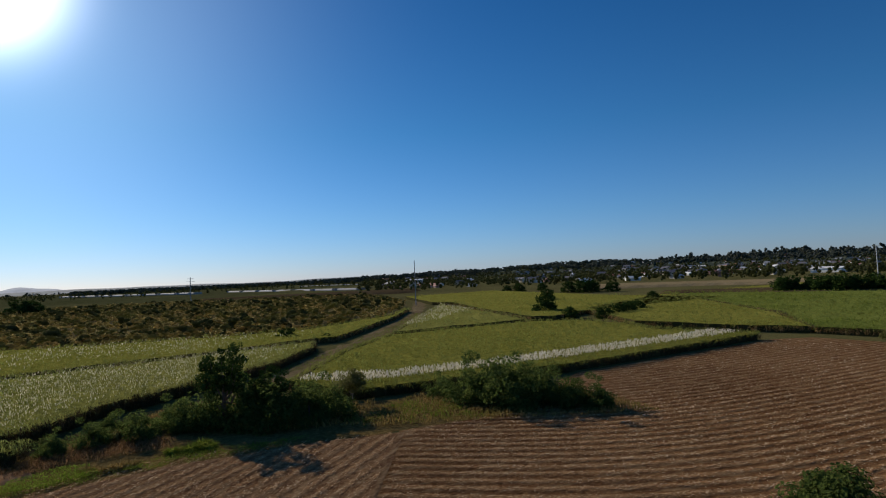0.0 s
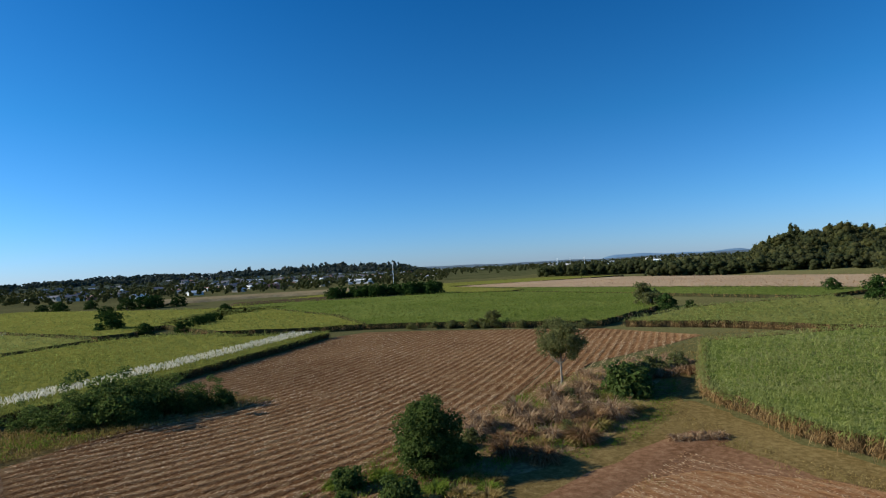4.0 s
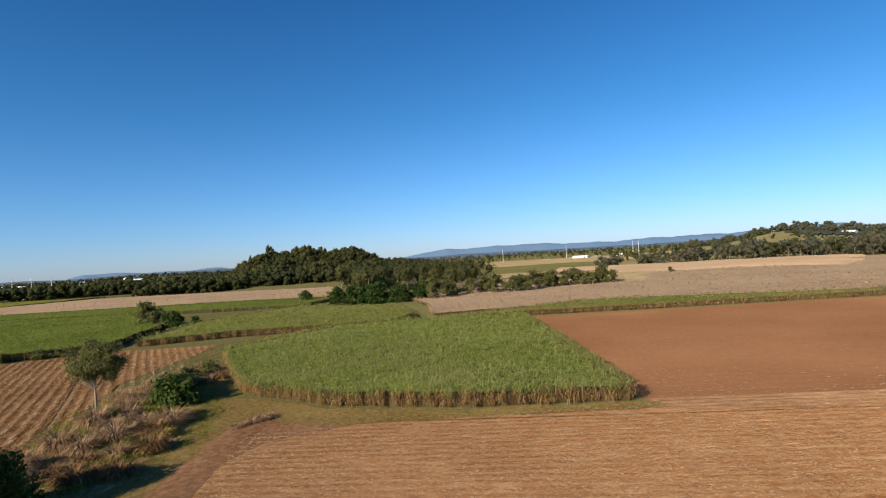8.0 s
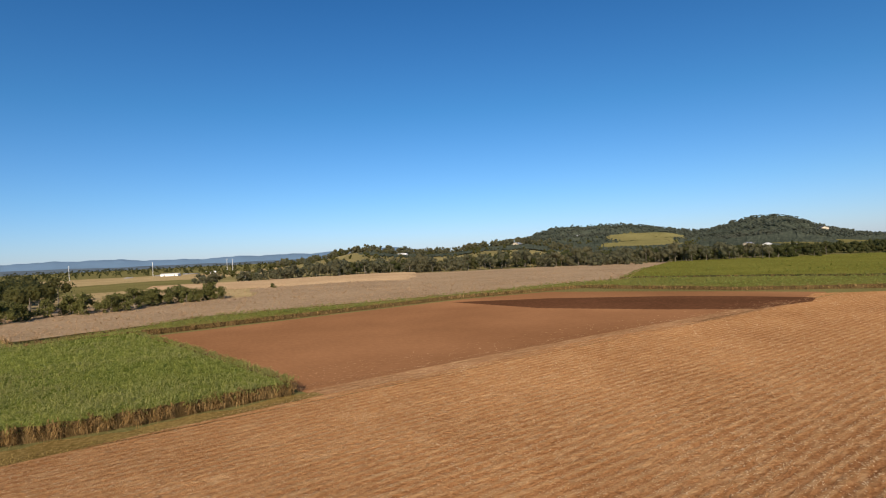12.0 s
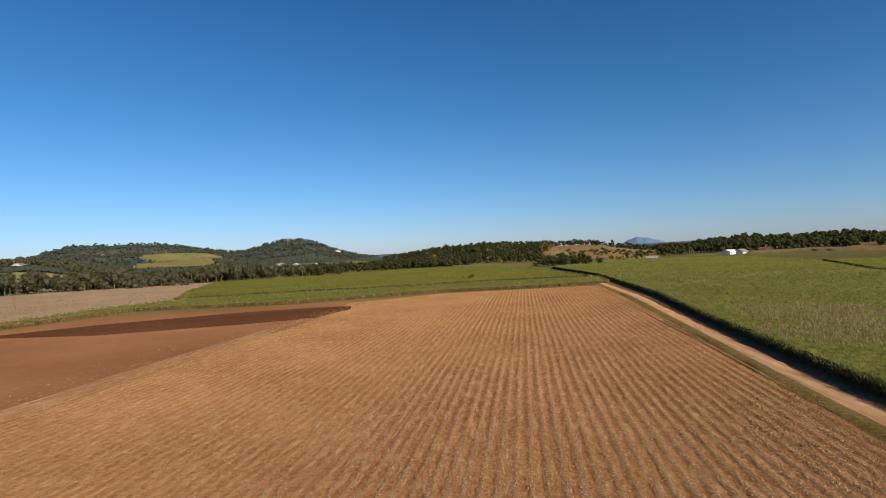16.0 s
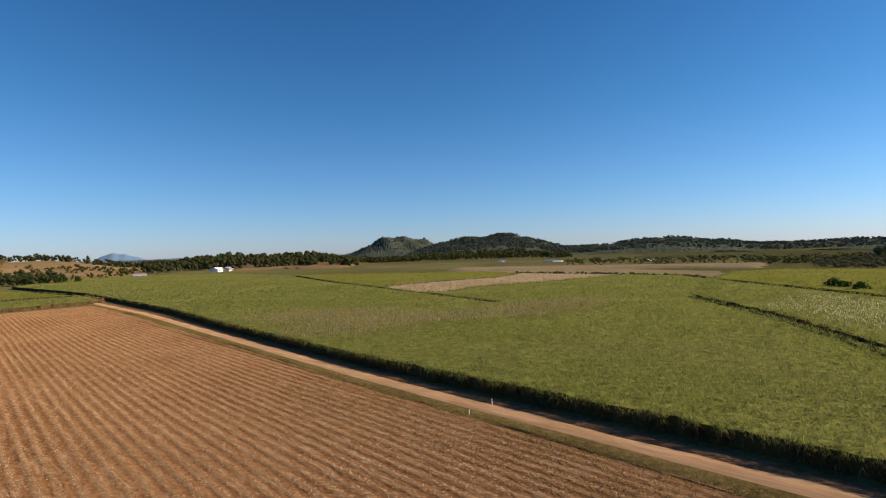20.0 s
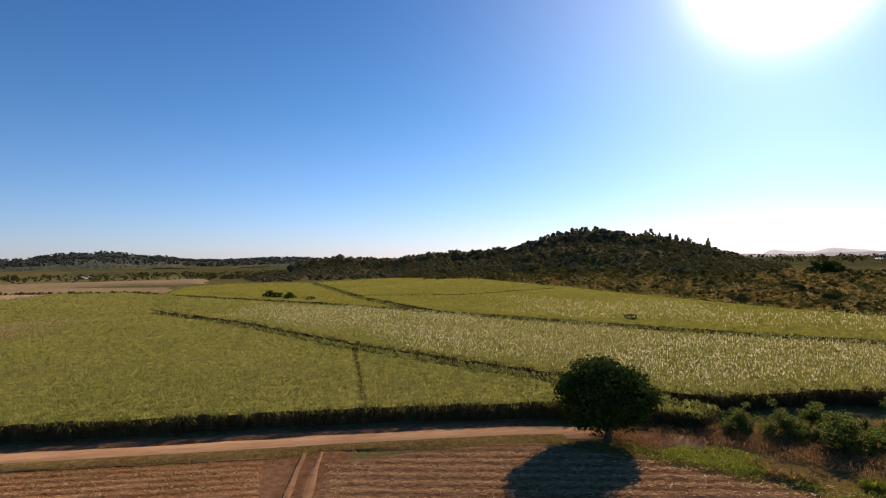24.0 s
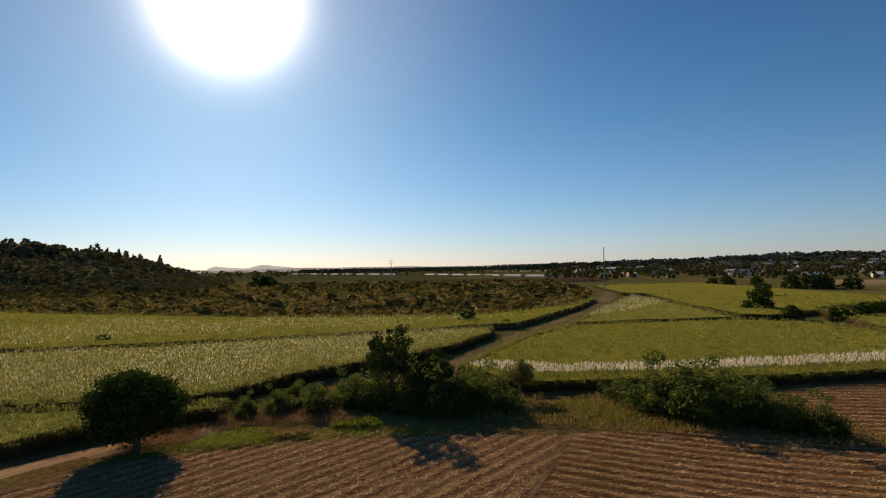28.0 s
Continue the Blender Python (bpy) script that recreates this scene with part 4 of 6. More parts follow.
cane_block("sugar_cane", [(222, 222), (134, 300), (300, 380), (447, 304), (440, 225), (345, 262), (298, 296), (256, 188), (240, 190)], H * 0.8, "cane_yellow", "bright green far cane field before the trees", 2.0)

# ---- straw left on the stubble ----


def straw_on(poly, per_m2, az, bias, amp, gap=1.5, bent=False):
    p = scatter(poly, area_box(poly) * per_m2)
    d = np.linalg.norm(p - HUB, axis=1)

    def ridge_at(q):
        across = q[:, 1] - row_bend(q[:, 0]) if bent else q[:, 0] * np.cos(np.radians(az)) - q[:, 1] * np.sin(np.radians(az))
        return np.cos(2 * np.pi * across / gap)

    row = ridge_at(p)
    p = p[(d > 24) & (rng.random(len(p)) < np.clip(0.36 + bias * row, 0.08, 1)) & (rng.random(len(p)) < np.clip((42 / np.maximum(d, 42)) ** 2.2, 0.01, 1))]
    n = len(p)
    grow = np.clip(np.linalg.norm(p - HUB, axis=1) / 42, 1, 4) ** 0.75
    a = np.radians(az) + rng.normal(0, 0.7, n)
    dx = np.stack([np.sin(a), np.cos(a), rng.uniform(-0.05, 0.12, n)], 1)
    sd = np.stack([np.cos(a), -np.sin(a), np.zeros(n)], 1)
    ln, w = (rng.uniform(0.06, 0.22, n) * grow)[:, None], (rng.uniform(0.015, 0.04, n) * grow)[:, None]
    row = ridge_at(p)
    c = np.column_stack([p, 0.125 + amp * row + rng.uniform(0.0, 0.06, n)])
    v = np.stack([c - dx * ln, c + sd * w, c + dx * ln, c - sd * w], 1).reshape(-1, 3)
    return v, np.arange(4 * n).reshape(-1, 4)


v, f = join_np([straw_on([(3, 16), (22, 16), (40, 31), (116, 37), (110, 78), (80, 113), (30, 86), (24, 66), (5, 58)], 46, 76, 0.75, 0.055, 1.62, True),
                straw_on([(-36, 16), (2, 16), (4, 57), (-12, 54), (-26, 48), (-34, 34)], 46, 20, 0.45, 0.03),
                straw_on([(43, -30), (50, -31), (46, -52), (41, -84), (32, -120), (26, -160), (17, -160), (24, -118), (34, -81), (38, -50)], 26, 10, 0.2, 0.03),
                straw_on([(48, -31), (62, -32), (56, -55), (49, -85), (38, -122), (32, -160), (24, -160), (31, -118), (40, -81), (45, -50)], 8, 10, 0.2, -0.04),
                straw_on([(-38, 11), (46, 11), (45, -30), (26, -118), (19, -180), (-80, -212), (-60, -98), (-42, -24)], 48, 10, 0.35, 0.04, 1.2)])
tagged(new("straw_litter", mesh_np("straw_litter", v, f, M["straw"])), "scattered dry cane trash lying on the stubble rows", "straw", kind="stuff")

# ---- grasses ----


def grass_patch(name, poly, hgt, per_m2, mat, label, lean=0.5, width=0.08, z=0.25, tufts=None, spread=0.35):
    if tufts:
        c = scatter(poly, area_box(poly) * tufts)
        k = max(4, int(per_m2 / tufts))
        p = np.repeat(c, k, 0) + rng.normal(0, spread, (len(c) * k, 2))
        hh = np.repeat(rng.uniform(0.5, 1.3, len(c)), k) * hgt
    else:
        p = scatter(poly, area_box(poly) * per_m2)
        hh = rng.uniform(0.5, 1.3, len(p)) * hgt * (0.75 + 0.35 * np.sin(p[:, 0] * 0.5) * np.sin(p[:, 1] * 0.43))
    n = len(p)
    v, f = blades(np.column_stack([p, np.full(n, z)]), hh, rng.uniform(0.6, 1.4, n) * width, rng.uniform(0, lean, n), rng.uniform(0.1, 0.9, n))
    return tagged(new(name, mesh_np(name, v, f, M[mat])), label, "grass", kind="stuff")


grass_patch("island_grass", [(-3, 59.5), (3, 59), (16, 60), (27, 59.5), (34.5, 60.5), (27, 75), (16, 77), (5, 74), (-1, 67)], 0.75, 18, "grass_dry", "yellow-green grass on the bank by the shrubs")
grass_patch("island_weeds", [(-2, 60.5), (6, 60), (14, 61), (8, 70), (2, 70)], 0.6, 12, "grass_green", "yellow-green grass patches on the bank", 0.8, 0.08, tufts=0.9, spread=0.7)
grass_patch("margin_grass", [(-33, 38), (-28.4, 41.6), (-20.4, 47.2), (-12, 51.7), (-5, 55), (-6, 57), (-14, 54), (-21, 50), (-27, 46), (-33, 41)], 0.25, 60, "grass_green", "low green weeds along the field edge", 1.0, 0.05, tufts=2.0, spread=0.4)
grass_patch("bright_grass", [(-29.2, 42.6), (-30.2, 46.5), (-28, 49.8), (-25.4, 50), (-22.8, 47.6), (-25.6, 44.8)], 0.42, 90, "grass_bright", "bright green grass patch at the field corner", 0.9, 0.05)
grass_patch("red_grass", [(-35.6, 40.2), (-32, 41.4), (-29.8, 43), (-30.8, 47), (-28.4, 50.6), (-24, 52.4), (-20.4, 54.6), (-22, 58), (-27, 57.5), (-33, 52), (-36, 46)], 0.55, 60, "grass_red", "reddish-brown dry grass beside the track end", 0.8, 0.05, tufts=1.8, spread=0.5)
grass_patch("margin_grass_dark", [(-24, 60), (-8, 58), (-3, 60), (0, 70), (-6, 71), (-18, 78), (-30, 70)], 0.9, 9, "grass_dry", "rank grass under the trees", tufts=0.8)
grass_patch("tussock_grass", [(36, 20), (44, 30), (56, 33), (62, 30), (58, 23), (48, 19), (41, 18)], 0.45, 9, "tussock", "straw-coloured dead grass lying in the shrub belt", 1.4, 0.05, tufts=0.5, spread=0.4)
grass_patch("tussock_grass_far", [(60, 26), (66, 34), (84, 34), (88, 26), (80, 24)], 1.4, 16, "tussock", "straw-coloured grass mounds beyond the shrub belt", 0.8, 0.08, tufts=0.25, spread=0.5)


def tussocks(name, spots, hgt, rad, count, mat, label):
    """Dome-shaped clumps of long blades that spring from one foot and hang outwards."""
    n = len(spots) * count
    own = np.repeat(rng.uniform(0.75, 1.25, len(spots)), count)
    a, u = rng.uniform(0, 2 * np.pi, n), np.sqrt(rng.random(n))
    out = np.stack([np.sin(a), np.cos(a), np.zeros(n)], 1)
    side = np.stack([np.cos(a), -np.sin(a), np.zeros(n)], 1)
    foot = np.column_stack([np.repeat(np.asarray(spots, float), count, 0), np.full(n, 0.08)]) + out * (u * rad * 0.45 * own)[:, None]
    lean, droop = 0.1 + 0.8 * u * rng.uniform(0.4, 1.3, n) + np.abs(rng.normal(0, 0.15, n)), rng.uniform(0.3, 1.9, n)
    ln = hgt * own * rng.uniform(0.55, 1.15, n)
    up = np.array((0, 0, 1.0))
    mid = foot + (ln * 0.55)[:, None] * (out * np.sin(lean)[:, None] + up * np.cos(lean)[:, None])
    tip = mid + (ln * 0.5)[:, None] * (out * np.sin(lean + droop)[:, None] + up * np.cos(lean + droop)[:, None])
    w = side * (rng.uniform(0.03, 0.07, n) * (0.6 + 0.25 * hgt))[:, None]
    v = np.stack([foot, mid + w, tip, mid - w], 1).reshape(-1, 3)
    return tagged(new(name, mesh_np(name, v, np.arange(4 * n).reshape(-1, 4), M[mat])), label, "grass", kind="stuff")


tussocks("tussock_mounds", [(41.1, 29.7), (47.1, 29.8), (42.4, 22), (47.6, 24.7), (49.8, 24.5), (53.6, 24.4), (52.3, 21.1), (54.7, 30.3), (57.5, 31), (60.5, 29.9), (51.2, 26.6), (45, 26.4), (38.6, 28.4), (56.8, 27.6)], 1.9, 1.5, 520, "tussock", "tall tan clumps of dead grass in the shrub belt")
tussocks("tussock_mounds", [(38.9, 25.4), (36.5, 22.4), (37.4, 19.3), (41.2, 24.1), (49.3, 21.5), (43.6, 19.2), (46.2, 22.3), (85, 28.5), (82, 25.4), (79, 24), (77.3, 22.8), (73.5, 25.6)], 1.6, 1.6, 480, "grass_red", "rust-brown clumps of dead grass in the shrub belt")
tussocks("tussock_mounds", [(40, 21.4), (42.4, 19.4), (44.6, 20.6), (47.8, 20), (55.9, 20.4), (58, 24.8), (68, 29), (72, 29.4), (80, 28.4), (84, 31)], 1.3, 1.5, 300, "grass_dry", "olive-brown grass clumps in the shrub belt")
tussocks("straw_heap", [(49.4, 12.2), (50.2, 11.6), (51, 10.9), (51.8, 10.2), (48.7, 12.8)], 0.75, 1.3, 170, "tussock", "low heap of straw-coloured grass on the headland")
tussocks("grass_tufts", [(-23.6, 47.8), (-22.7, 48.5), (-21.8, 49), (-20.9, 49.5), (-24.6, 48.6)], 0.85, 0.8, 190, "grass_dry", "small upright grass tufts at the field corner")
tussocks("grass_mounds", [(-18.8, 53), (-17.2, 53.4), (-15.6, 54.2), (-16.6, 54.8)], 1.15, 1.4, 360, "grass_green", "rounded yellow-green grass mound beside the thicket")
tussocks("weed_clumps", [(25.5, 24), (27, 21.5), (29.6, 18.6), (24, 22.4), (26, 26.8), (22.6, 28.4)], 1.0, 1.4, 380, "grass_green", "rank green weeds round the shrubs")
tussocks("weed_clumps", [(27.4, 19.2), (30.5, 21.4), (21.6, 24.4), (31.2, 19.4), (28.2, 17.4), (25, 20.2), (32.6, 24.6)], 0.95, 1.4, 380, "grass_dry", "yellow-olive weeds round the shrubs")

grass_patch("shrub_belt_weeds", [(20, 28), (30, 31), (43, 31), (58, 35), (70, 34), (66, 24), (54, 20), (42, 19.5), (34, 20), (27, 18)], 0.45, 16, "grass_green", "green weeds among the tussocks", 0.8, 0.07, tufts=0.5, spread=0.6)

grass_patch("verge_grass", [(x + 1.9 + s, y) for (x, y), s in [(q, 0) for q in ROAD[3:12]] + [(q, 2.6) for q in ROAD[11:2:-1]]], 0.22, 9, "grass_dry", "short worn grass along the track")
grass_patch("headland_grass", [(44.6, -30), (47, -8), (50, 4), (57, 15), (64, 18.5), (60, 20), (52, 15.5), (46.5, 4), (44.5, -12), (42.8, -30)], 0.22, 16, "grass_dry", "short worn grass along the headland", 1.0, 0.05, z=0.08, tufts=1.6, spread=0.4)
grass_patch("path_grass", [(-22, 100), (-14, 100), (-9, 145), (-4, 200), (-1, 240), (-4, 240), (-10, 175), (-17, 128)], 0.35, 5, "grass_green", "green grass beside the farm track", 1.0, 0.14, z=0.08, tufts=0.6, spread=0.7)
grass_patch("roadside_grass", [(-38.5, -40), (-33, -2), (-33, 10), (-38, 12), (-41.5, 4), (-44.5, -20), (-48, -40)], 0.25, 9, "grass_dry", "short brown grass at the field's end", 1.0, 0.06, z=0.16, tufts=1.0, spread=0.4)
for edge in (((-26, 15.4), (28, 15.6), (34, 17.2), (28, 16.4), (-26, 16.2)), ((-26, 10.6), (30, 10.9), (40, 10.4), (40, 9.6), (30, 10.1), (-26, 9.8))):
    grass_patch("path_edge_grass", edge, 0.3, 14, "grass_dry", "low ragged grass along the path's edge", 1.1, 0.05, z=0.1, tufts=2.0, spread=0.35)
flat_sheet("belt_verge", [(26, 20.5), (39, 20), (51, 21), (62, 24), (74, 26), (80, 24), (73, 21.5), (64, 19), (57, 14.8), (46, 12.4), (34, 12.4), (26, 12.6)], M["verge"], 0.036, "grassy verge between the shrub belt and the path", "verge", 0.4, 3.0)
grass_patch("belt_verge_grass", [(39, 19.4), (51, 20.4), (62, 23), (72, 25), (72, 22), (64, 19.4), (56, 16.6), (47, 15.8), (40, 17)], 0.28, 26, "grass_green", "short green grass beside the path", 1.0, 0.06, z=0.05, tufts=2.2, spread=0.35)
grass_patch("corner_grass", [(66, 35), (90, 34), (118, 36), (126, 30), (124, 16), (100, 31), (84, 25), (72, 22)], 0.4, 5, "grass_dry", "rough dry grass between the stubble and the cane", 1.0, 0.09, z=0.05, tufts=0.7, spread=0.5)
grass_patch("field_edge_grass", [(20, 28.5), (30, 31.6), (43, 32.6), (58, 36), (70, 36.6), (70, 34.8), (58, 34), (43, 30.8), (30, 29.6), (22, 26.8)], 0.35, 16, "grass_green", "green grass strip between stubble and shrubs", 1.0, 0.06, z=0.1, tufts=1.4, spread=0.4)

# ---- trees and shrubs ----


def crown_np(h0, h1, rad, blobs, leaves, leaf, seed, flat=1.0, lump=0.42, hollow=0.25, ragged=0.3, dome=False):
    """Leaves of a crown: lumps spread through a rounded volume, leaves over each lump. Returns the leaf mesh data and the lumps."""
    r = np.random.default_rng(seed)
    zc, hz = (h0 + h1) / 2, (h1 - h0) / 2
    d = r.normal(0, 1, (blobs, 3))
    d /= np.linalg.norm(d, axis=1, keepdims=True)
    rr = r.uniform(hollow, 1.0, blobs) ** 0.5 * (1 - lump * 0.55)
    for lobe in r.normal(0, 1, (7, 3)):
        rr = rr * (1 + r.uniform(-ragged, ragged) * np.clip(d @ (lobe / np.linalg.norm(lobe)), 0, 1) ** 2)
    c = d * rr[:, None] * np.array((rad, rad, hz * flat)) + np.array((0, 0, zc))
    if dome:
        c[:, 2] = h0 + np.abs(d[:, 2]) * rr * (h1 - h0)
    size = r.uniform(0.6, 1.25, blobs) * lump * min(rad, hz * 1.2)
    per = max(3, leaves // blobs)
    dd = r.normal(0, 1, (blobs, per, 3))
    dd /= np.linalg.norm(dd, axis=2, keepdims=True)
    q = c[:, None] + dd * size[:, None, None] * r.uniform(0.55, 1.08, (blobs, per, 1)) * np.array((1, 1, 0.8))
    v, f = leaf_quads(q.reshape(-1, 3), dd.reshape(-1, 3) * 0.9 + (0, 0, 0.35), r.uniform(0.7, 1.3, blobs * per) * leaf)
    return v, f, c


def tree(name, label, hgt, rad, leaf_m, bark, leaves, leaf, trunk_h, trunk_r, seed, blobs=40, flat=1.0, lump=0.42, limbs=7, lean=(0, 0), hollow=0.25, low=None, ragged=0.3, dome=False):
    """A tree at the origin: trunk, each limb and crown."""
    r = np.random.default_rng(seed + 100)
    top = new(name)
    tagged(top, label, "tree" if trunk_h > 0.6 else "shrub")
    v, f, c = crown_np(trunk_h * 0.8 if low is None else low, hgt, rad, blobs, leaves, leaf, seed, flat, lump, hollow, ragged, dome or trunk_h <= 0.6)
    c = c + 0
    v[:, :2] += np.array(lean) * (v[:, 2:3] / hgt)
    fork = np.array((lean[0] * trunk_h / hgt, lean[1] * trunk_h / hgt, trunk_h))
    tv, tf = ring_tube([(0, 0, -0.1), (0.05, 0.02, trunk_h * 0.4), fork, fork + (0, 0, (hgt - trunk_h) * 0.45)], [trunk_r * 1.35, trunk_r, trunk_r * 0.85, trunk_r * 0.3], 8)
    part("trunk", mesh_np("trunk", tv, tf, M[bark], True), top)
    if limbs:
        for i in r.choice(len(c), min(limbs, len(c)), False):
            e = c[i] + np.array((*lean, 0)) * c[i][2] / hgt
            m = fork * 0.45 + e * 0.55 + (0, 0, -0.12 * hgt)
            lv, lf = ring_tube([fork * (1, 1, 0.9), m, e], [trunk_r * 0.55, trunk_r * 0.32, trunk_r * 0.1], 5)
            part("limb", mesh_np("limb", lv, lf, M[bark], True), top)
    part("crown", mesh_np("crown", v, f, M[leaf_m]), top)
    return top


def at(ob, x, y, z=0.0, turn=0.0, size=1.0, tall=1.0):
    ob.matrix_basis = pose(x, y, z, 0, 0, turn) @ Matrix.Diagonal((size, size, size * tall, 1))
    return ob


def put(ob, x, y, turn=0.0, size=1.0, tall=1.0, z=0.2, label=""):
    o = copy_thing(ob, pose(x, y, z, 0, 0, turn) @ Matrix.Diagonal((size / ob.scale[0], size / ob.scale[0], size * tall / ob.scale[2], 1)))
    return tagged(o, label)


mango = at(tree("tree", "dense round dark-green tree with a short trunk casting a shadow", 7.7, 4.8, "leaf_dark", "bark", 24000, 0.28, 1.6, 0.32, 3, 160, 0.97, 0.28, 9, lean=(-0.4, -0.3), hollow=0.45, low=0.45, ragged=0.16), -33.9, 41.2, 0.1)
round_tree = at(tree("tree", "rounded glossy green tree at the edge of the stubble", 6.2, 2.8, "leaf_mid", "bark", 20000, 0.22, 0.9, 0.22, 5, 100, 1.0, 0.36, 6, low=-0.9, ragged=0.3), 29.6, 25.1, 0.2)
gum = at(tree("tree", "slender gum tree with a pale trunk and open crown", 9.2, 4.1, "leaf_gum", "bark_pale", 10000, 0.23, 3.0, 0.14, 8, 66, 1.0, 0.25, 12, lean=(0.3, 0.2), hollow=0.12, low=2.6, ragged=0.6), 62.3, 34.2, 0.1)
shrub_a = at(tree("shrub", "low round green shrub among dry tussocks", 2.6, 1.7, "leaf_mid", "bark", 2600, 0.24, 0.4, 0.1, 11, 30, lump=0.45, limbs=3, low=0.1), 23.5, 21.5, 0.2)
shrub_b = at(tree("shrub", "broad dark-green shrub on the grassy bank", 4.6, 3.3, "leaf_mid", "bark", 6000, 0.235, 0.6, 0.14, 12, 46, lump=0.38, limbs=5, low=0.1), 12.5, 68.5, 0.2)
shrub_c = at(tree("shrub", "olive-coloured bush with a ragged outline", 2.2, 2.0, "leaf_gum", "bark", 1500, 0.22, 0.4, 0.08, 14, 30, lump=0.36, limbs=3, low=0.0, ragged=0.6), 36, 27, 0.2)
far_tree = at(tree("tree", "dark bushy tree standing among the cane fields", 7.5, 4.8, "leaf_dark", "bark", 1400, 0.70, 1.2, 0.25, 15, 54, lump=0.30, limbs=4, low=0.0, ragged=0.45, dome=True), 62, 280, 0.0)
far_gum = at(tree("tree", "tall olive-green gum tree by the fields", 10, 4.3, "leaf_gum", "bark_pale", 1400, 0.64, 1.6, 0.2, 16, 52, lump=0.27, limbs=7, hollow=0.1, low=0.2, ragged=0.7), 170, 75, 0.0)
clump_tree = at(tree("tree", "tall dark tree with an open leafy top", 9.8, 3.3, "leaf_dark", "bark", 5600, 0.25, 3.6, 0.24, 18, 60, lump=0.22, limbs=12, hollow=0.1, low=3.3, ragged=0.5), -16.8, 61.4, 0.0)

# trees and shrubs by the west margin
put(clump_tree, -12.5, 64.5, 70, 0.72, 0.9)
for x, y, a, s in ((-11, 61.2, 20, 1.2), (-7.2, 62.8, 80, 1.05), (-4.4, 65, 140, 0.9), (-18.4, 61.2, 200, 0.95), (-21.5, 61.5, 260, 0.6), (-9, 66, 300, 1.05), (-15.2, 63.2, 33, 1.5)):
    put(shrub_b, x, y, a, s, 0.92, label="dark-green shrub in the thicket by the field")
put(gum, -3.2, 70, 40, 0.6, 0.9, label="slim pale-leaved sapling beside the thicket")
for x, y, a, s in ((-31.6, 53.6, 10, 0.5), (-29, 56.4, 70, 0.58), (-25, 58.6, 130, 0.72), (-24.5, 63.4, 310, 0.6), (-30.6, 62.2, 220, 0.5), (-21.5, 62.5, 90, 0.8)):
    put(shrub_b, x, y, a, s, label="olive-green shrub beside the track end")
for x, y, a, s in ((-28, 64, 70, 0.85), (-34.5, 57, 190, 0.7), (-20, 68, 10, 1.0), (-27.6, 58.2, 40, 0.8)):
    put(shrub_c, x, y, a, s, label="straggling olive-green bush by the track end")
# on the grassy bank
for x, y, a, s in ((17, 68, 100, 1.45), (21, 66.5, 200, 1.1), (24.5, 64.8, 260, 0.85), (27.5, 63.4, 330, 0.7), (9, 72.5, 15, 0.7), (15, 66, 160, 0.7), (20.5, 69, 20, 1.2), (18.5, 64.5, 70, 0.75)):
    put(shrub_b, x, y, a, s, 0.92)
# the shrub belt east
for x, y, a, s in ((33.2, 24.2, 80, 0.75), (21, 25, 210, 0.5), (61.8, 24.0, 30, 1.9), (64.8, 25.4, 90, 1.6), (67.5, 26.5, 190, 1.1), (23.2, 27.4, 150, 0.85)):
    put(shrub_a, x, y, a, s)
for x, y, a, s in ((45, 22, 70, 0.7), (38, 22, 200, 0.7), (56, 29, 280, 0.9), (71, 27, 20, 1.4), (75.5, 27, 130, 1.6), (79, 26, 60, 1.5), (84, 28, 300, 1.2)):
    put(shrub_c, x, y, a, s, label="brownish ragged bush among dead grass")
# along the far side of the north stubble
for x, y, a, s in ((104, 98, 0, 1.4), (106, 92.5, 60, 1.6), (108, 89, 120, 1.7), (109.6, 86, 180, 1.6), (111.4, 79, 240, 1.4), (98, 107, 300, 1.2), (117, 65, 10, 1.5), (113.4, 73, 70, 1.4), (115, 69, 160, 1.2), (102, 101.5, 210, 1.2)):
    put(shrub_c, x, y, a, s, label="dull green bush against the cane edge")
put(gum, 110.5, 88, 210, 0.62, 0.8, label="small bushy tree against the cane edge")
# lone trees among the cane
for x, y, a, s in ((52, 184, 70, 0.62), (62, 178, 140, 0.62), (68, 183, 20, 0.7), (74, 190, 200, 0.72), (80, 198, 90, 0.68), (108, 258, 30, 0.7), (67, 420, 90, 1.1), (96, 382, 10, 1.2), (105, 372, 110, 1.4), (112, 378, 220, 1.3), (88, 440, 50, 1.0), (122, 368, 300, 1.1), (58, 425, 20, 0.9),
                   (-233, 9, 0, 0.66), (-228, 12, 80, 0.55), (-218, 17, 150, 0.6), (-209, 25, 220, 0.42), (-175, 48, 30, 0.4), (-104, 93.5, 60, 0.42), (-36, 153, 10, 0.6), (-23, 148, 100, 0.35), (-311, 411, 40, 1.9), (-303, 415, 140, 1.7)):
    put(far_tree, x, y, a, s * 1.12, 0.78)
put(far_tree, 47.5, 207, 0, 1.08, 0.98, label="broad dark tree standing among the cane")
for i in range(30):
    u = i / 29 * 0.9
    put(far_tree, 176 + 54 * u + rng.normal(0, 3), 266 - 39 * u + rng.normal(0, 4), i * 47, 0.85 + 0.45 * rng.random(), label="dark tree in a dense hedge row beyond the cane")
put(far_gum, 164, 70, 30, 0.85, 0.75)
put(far_tree, 160, 63, 30, 0.75)
put(far_tree, 238, 37, 10, 0.75)
put(far_tree, 172, 61, 100, 0.35)
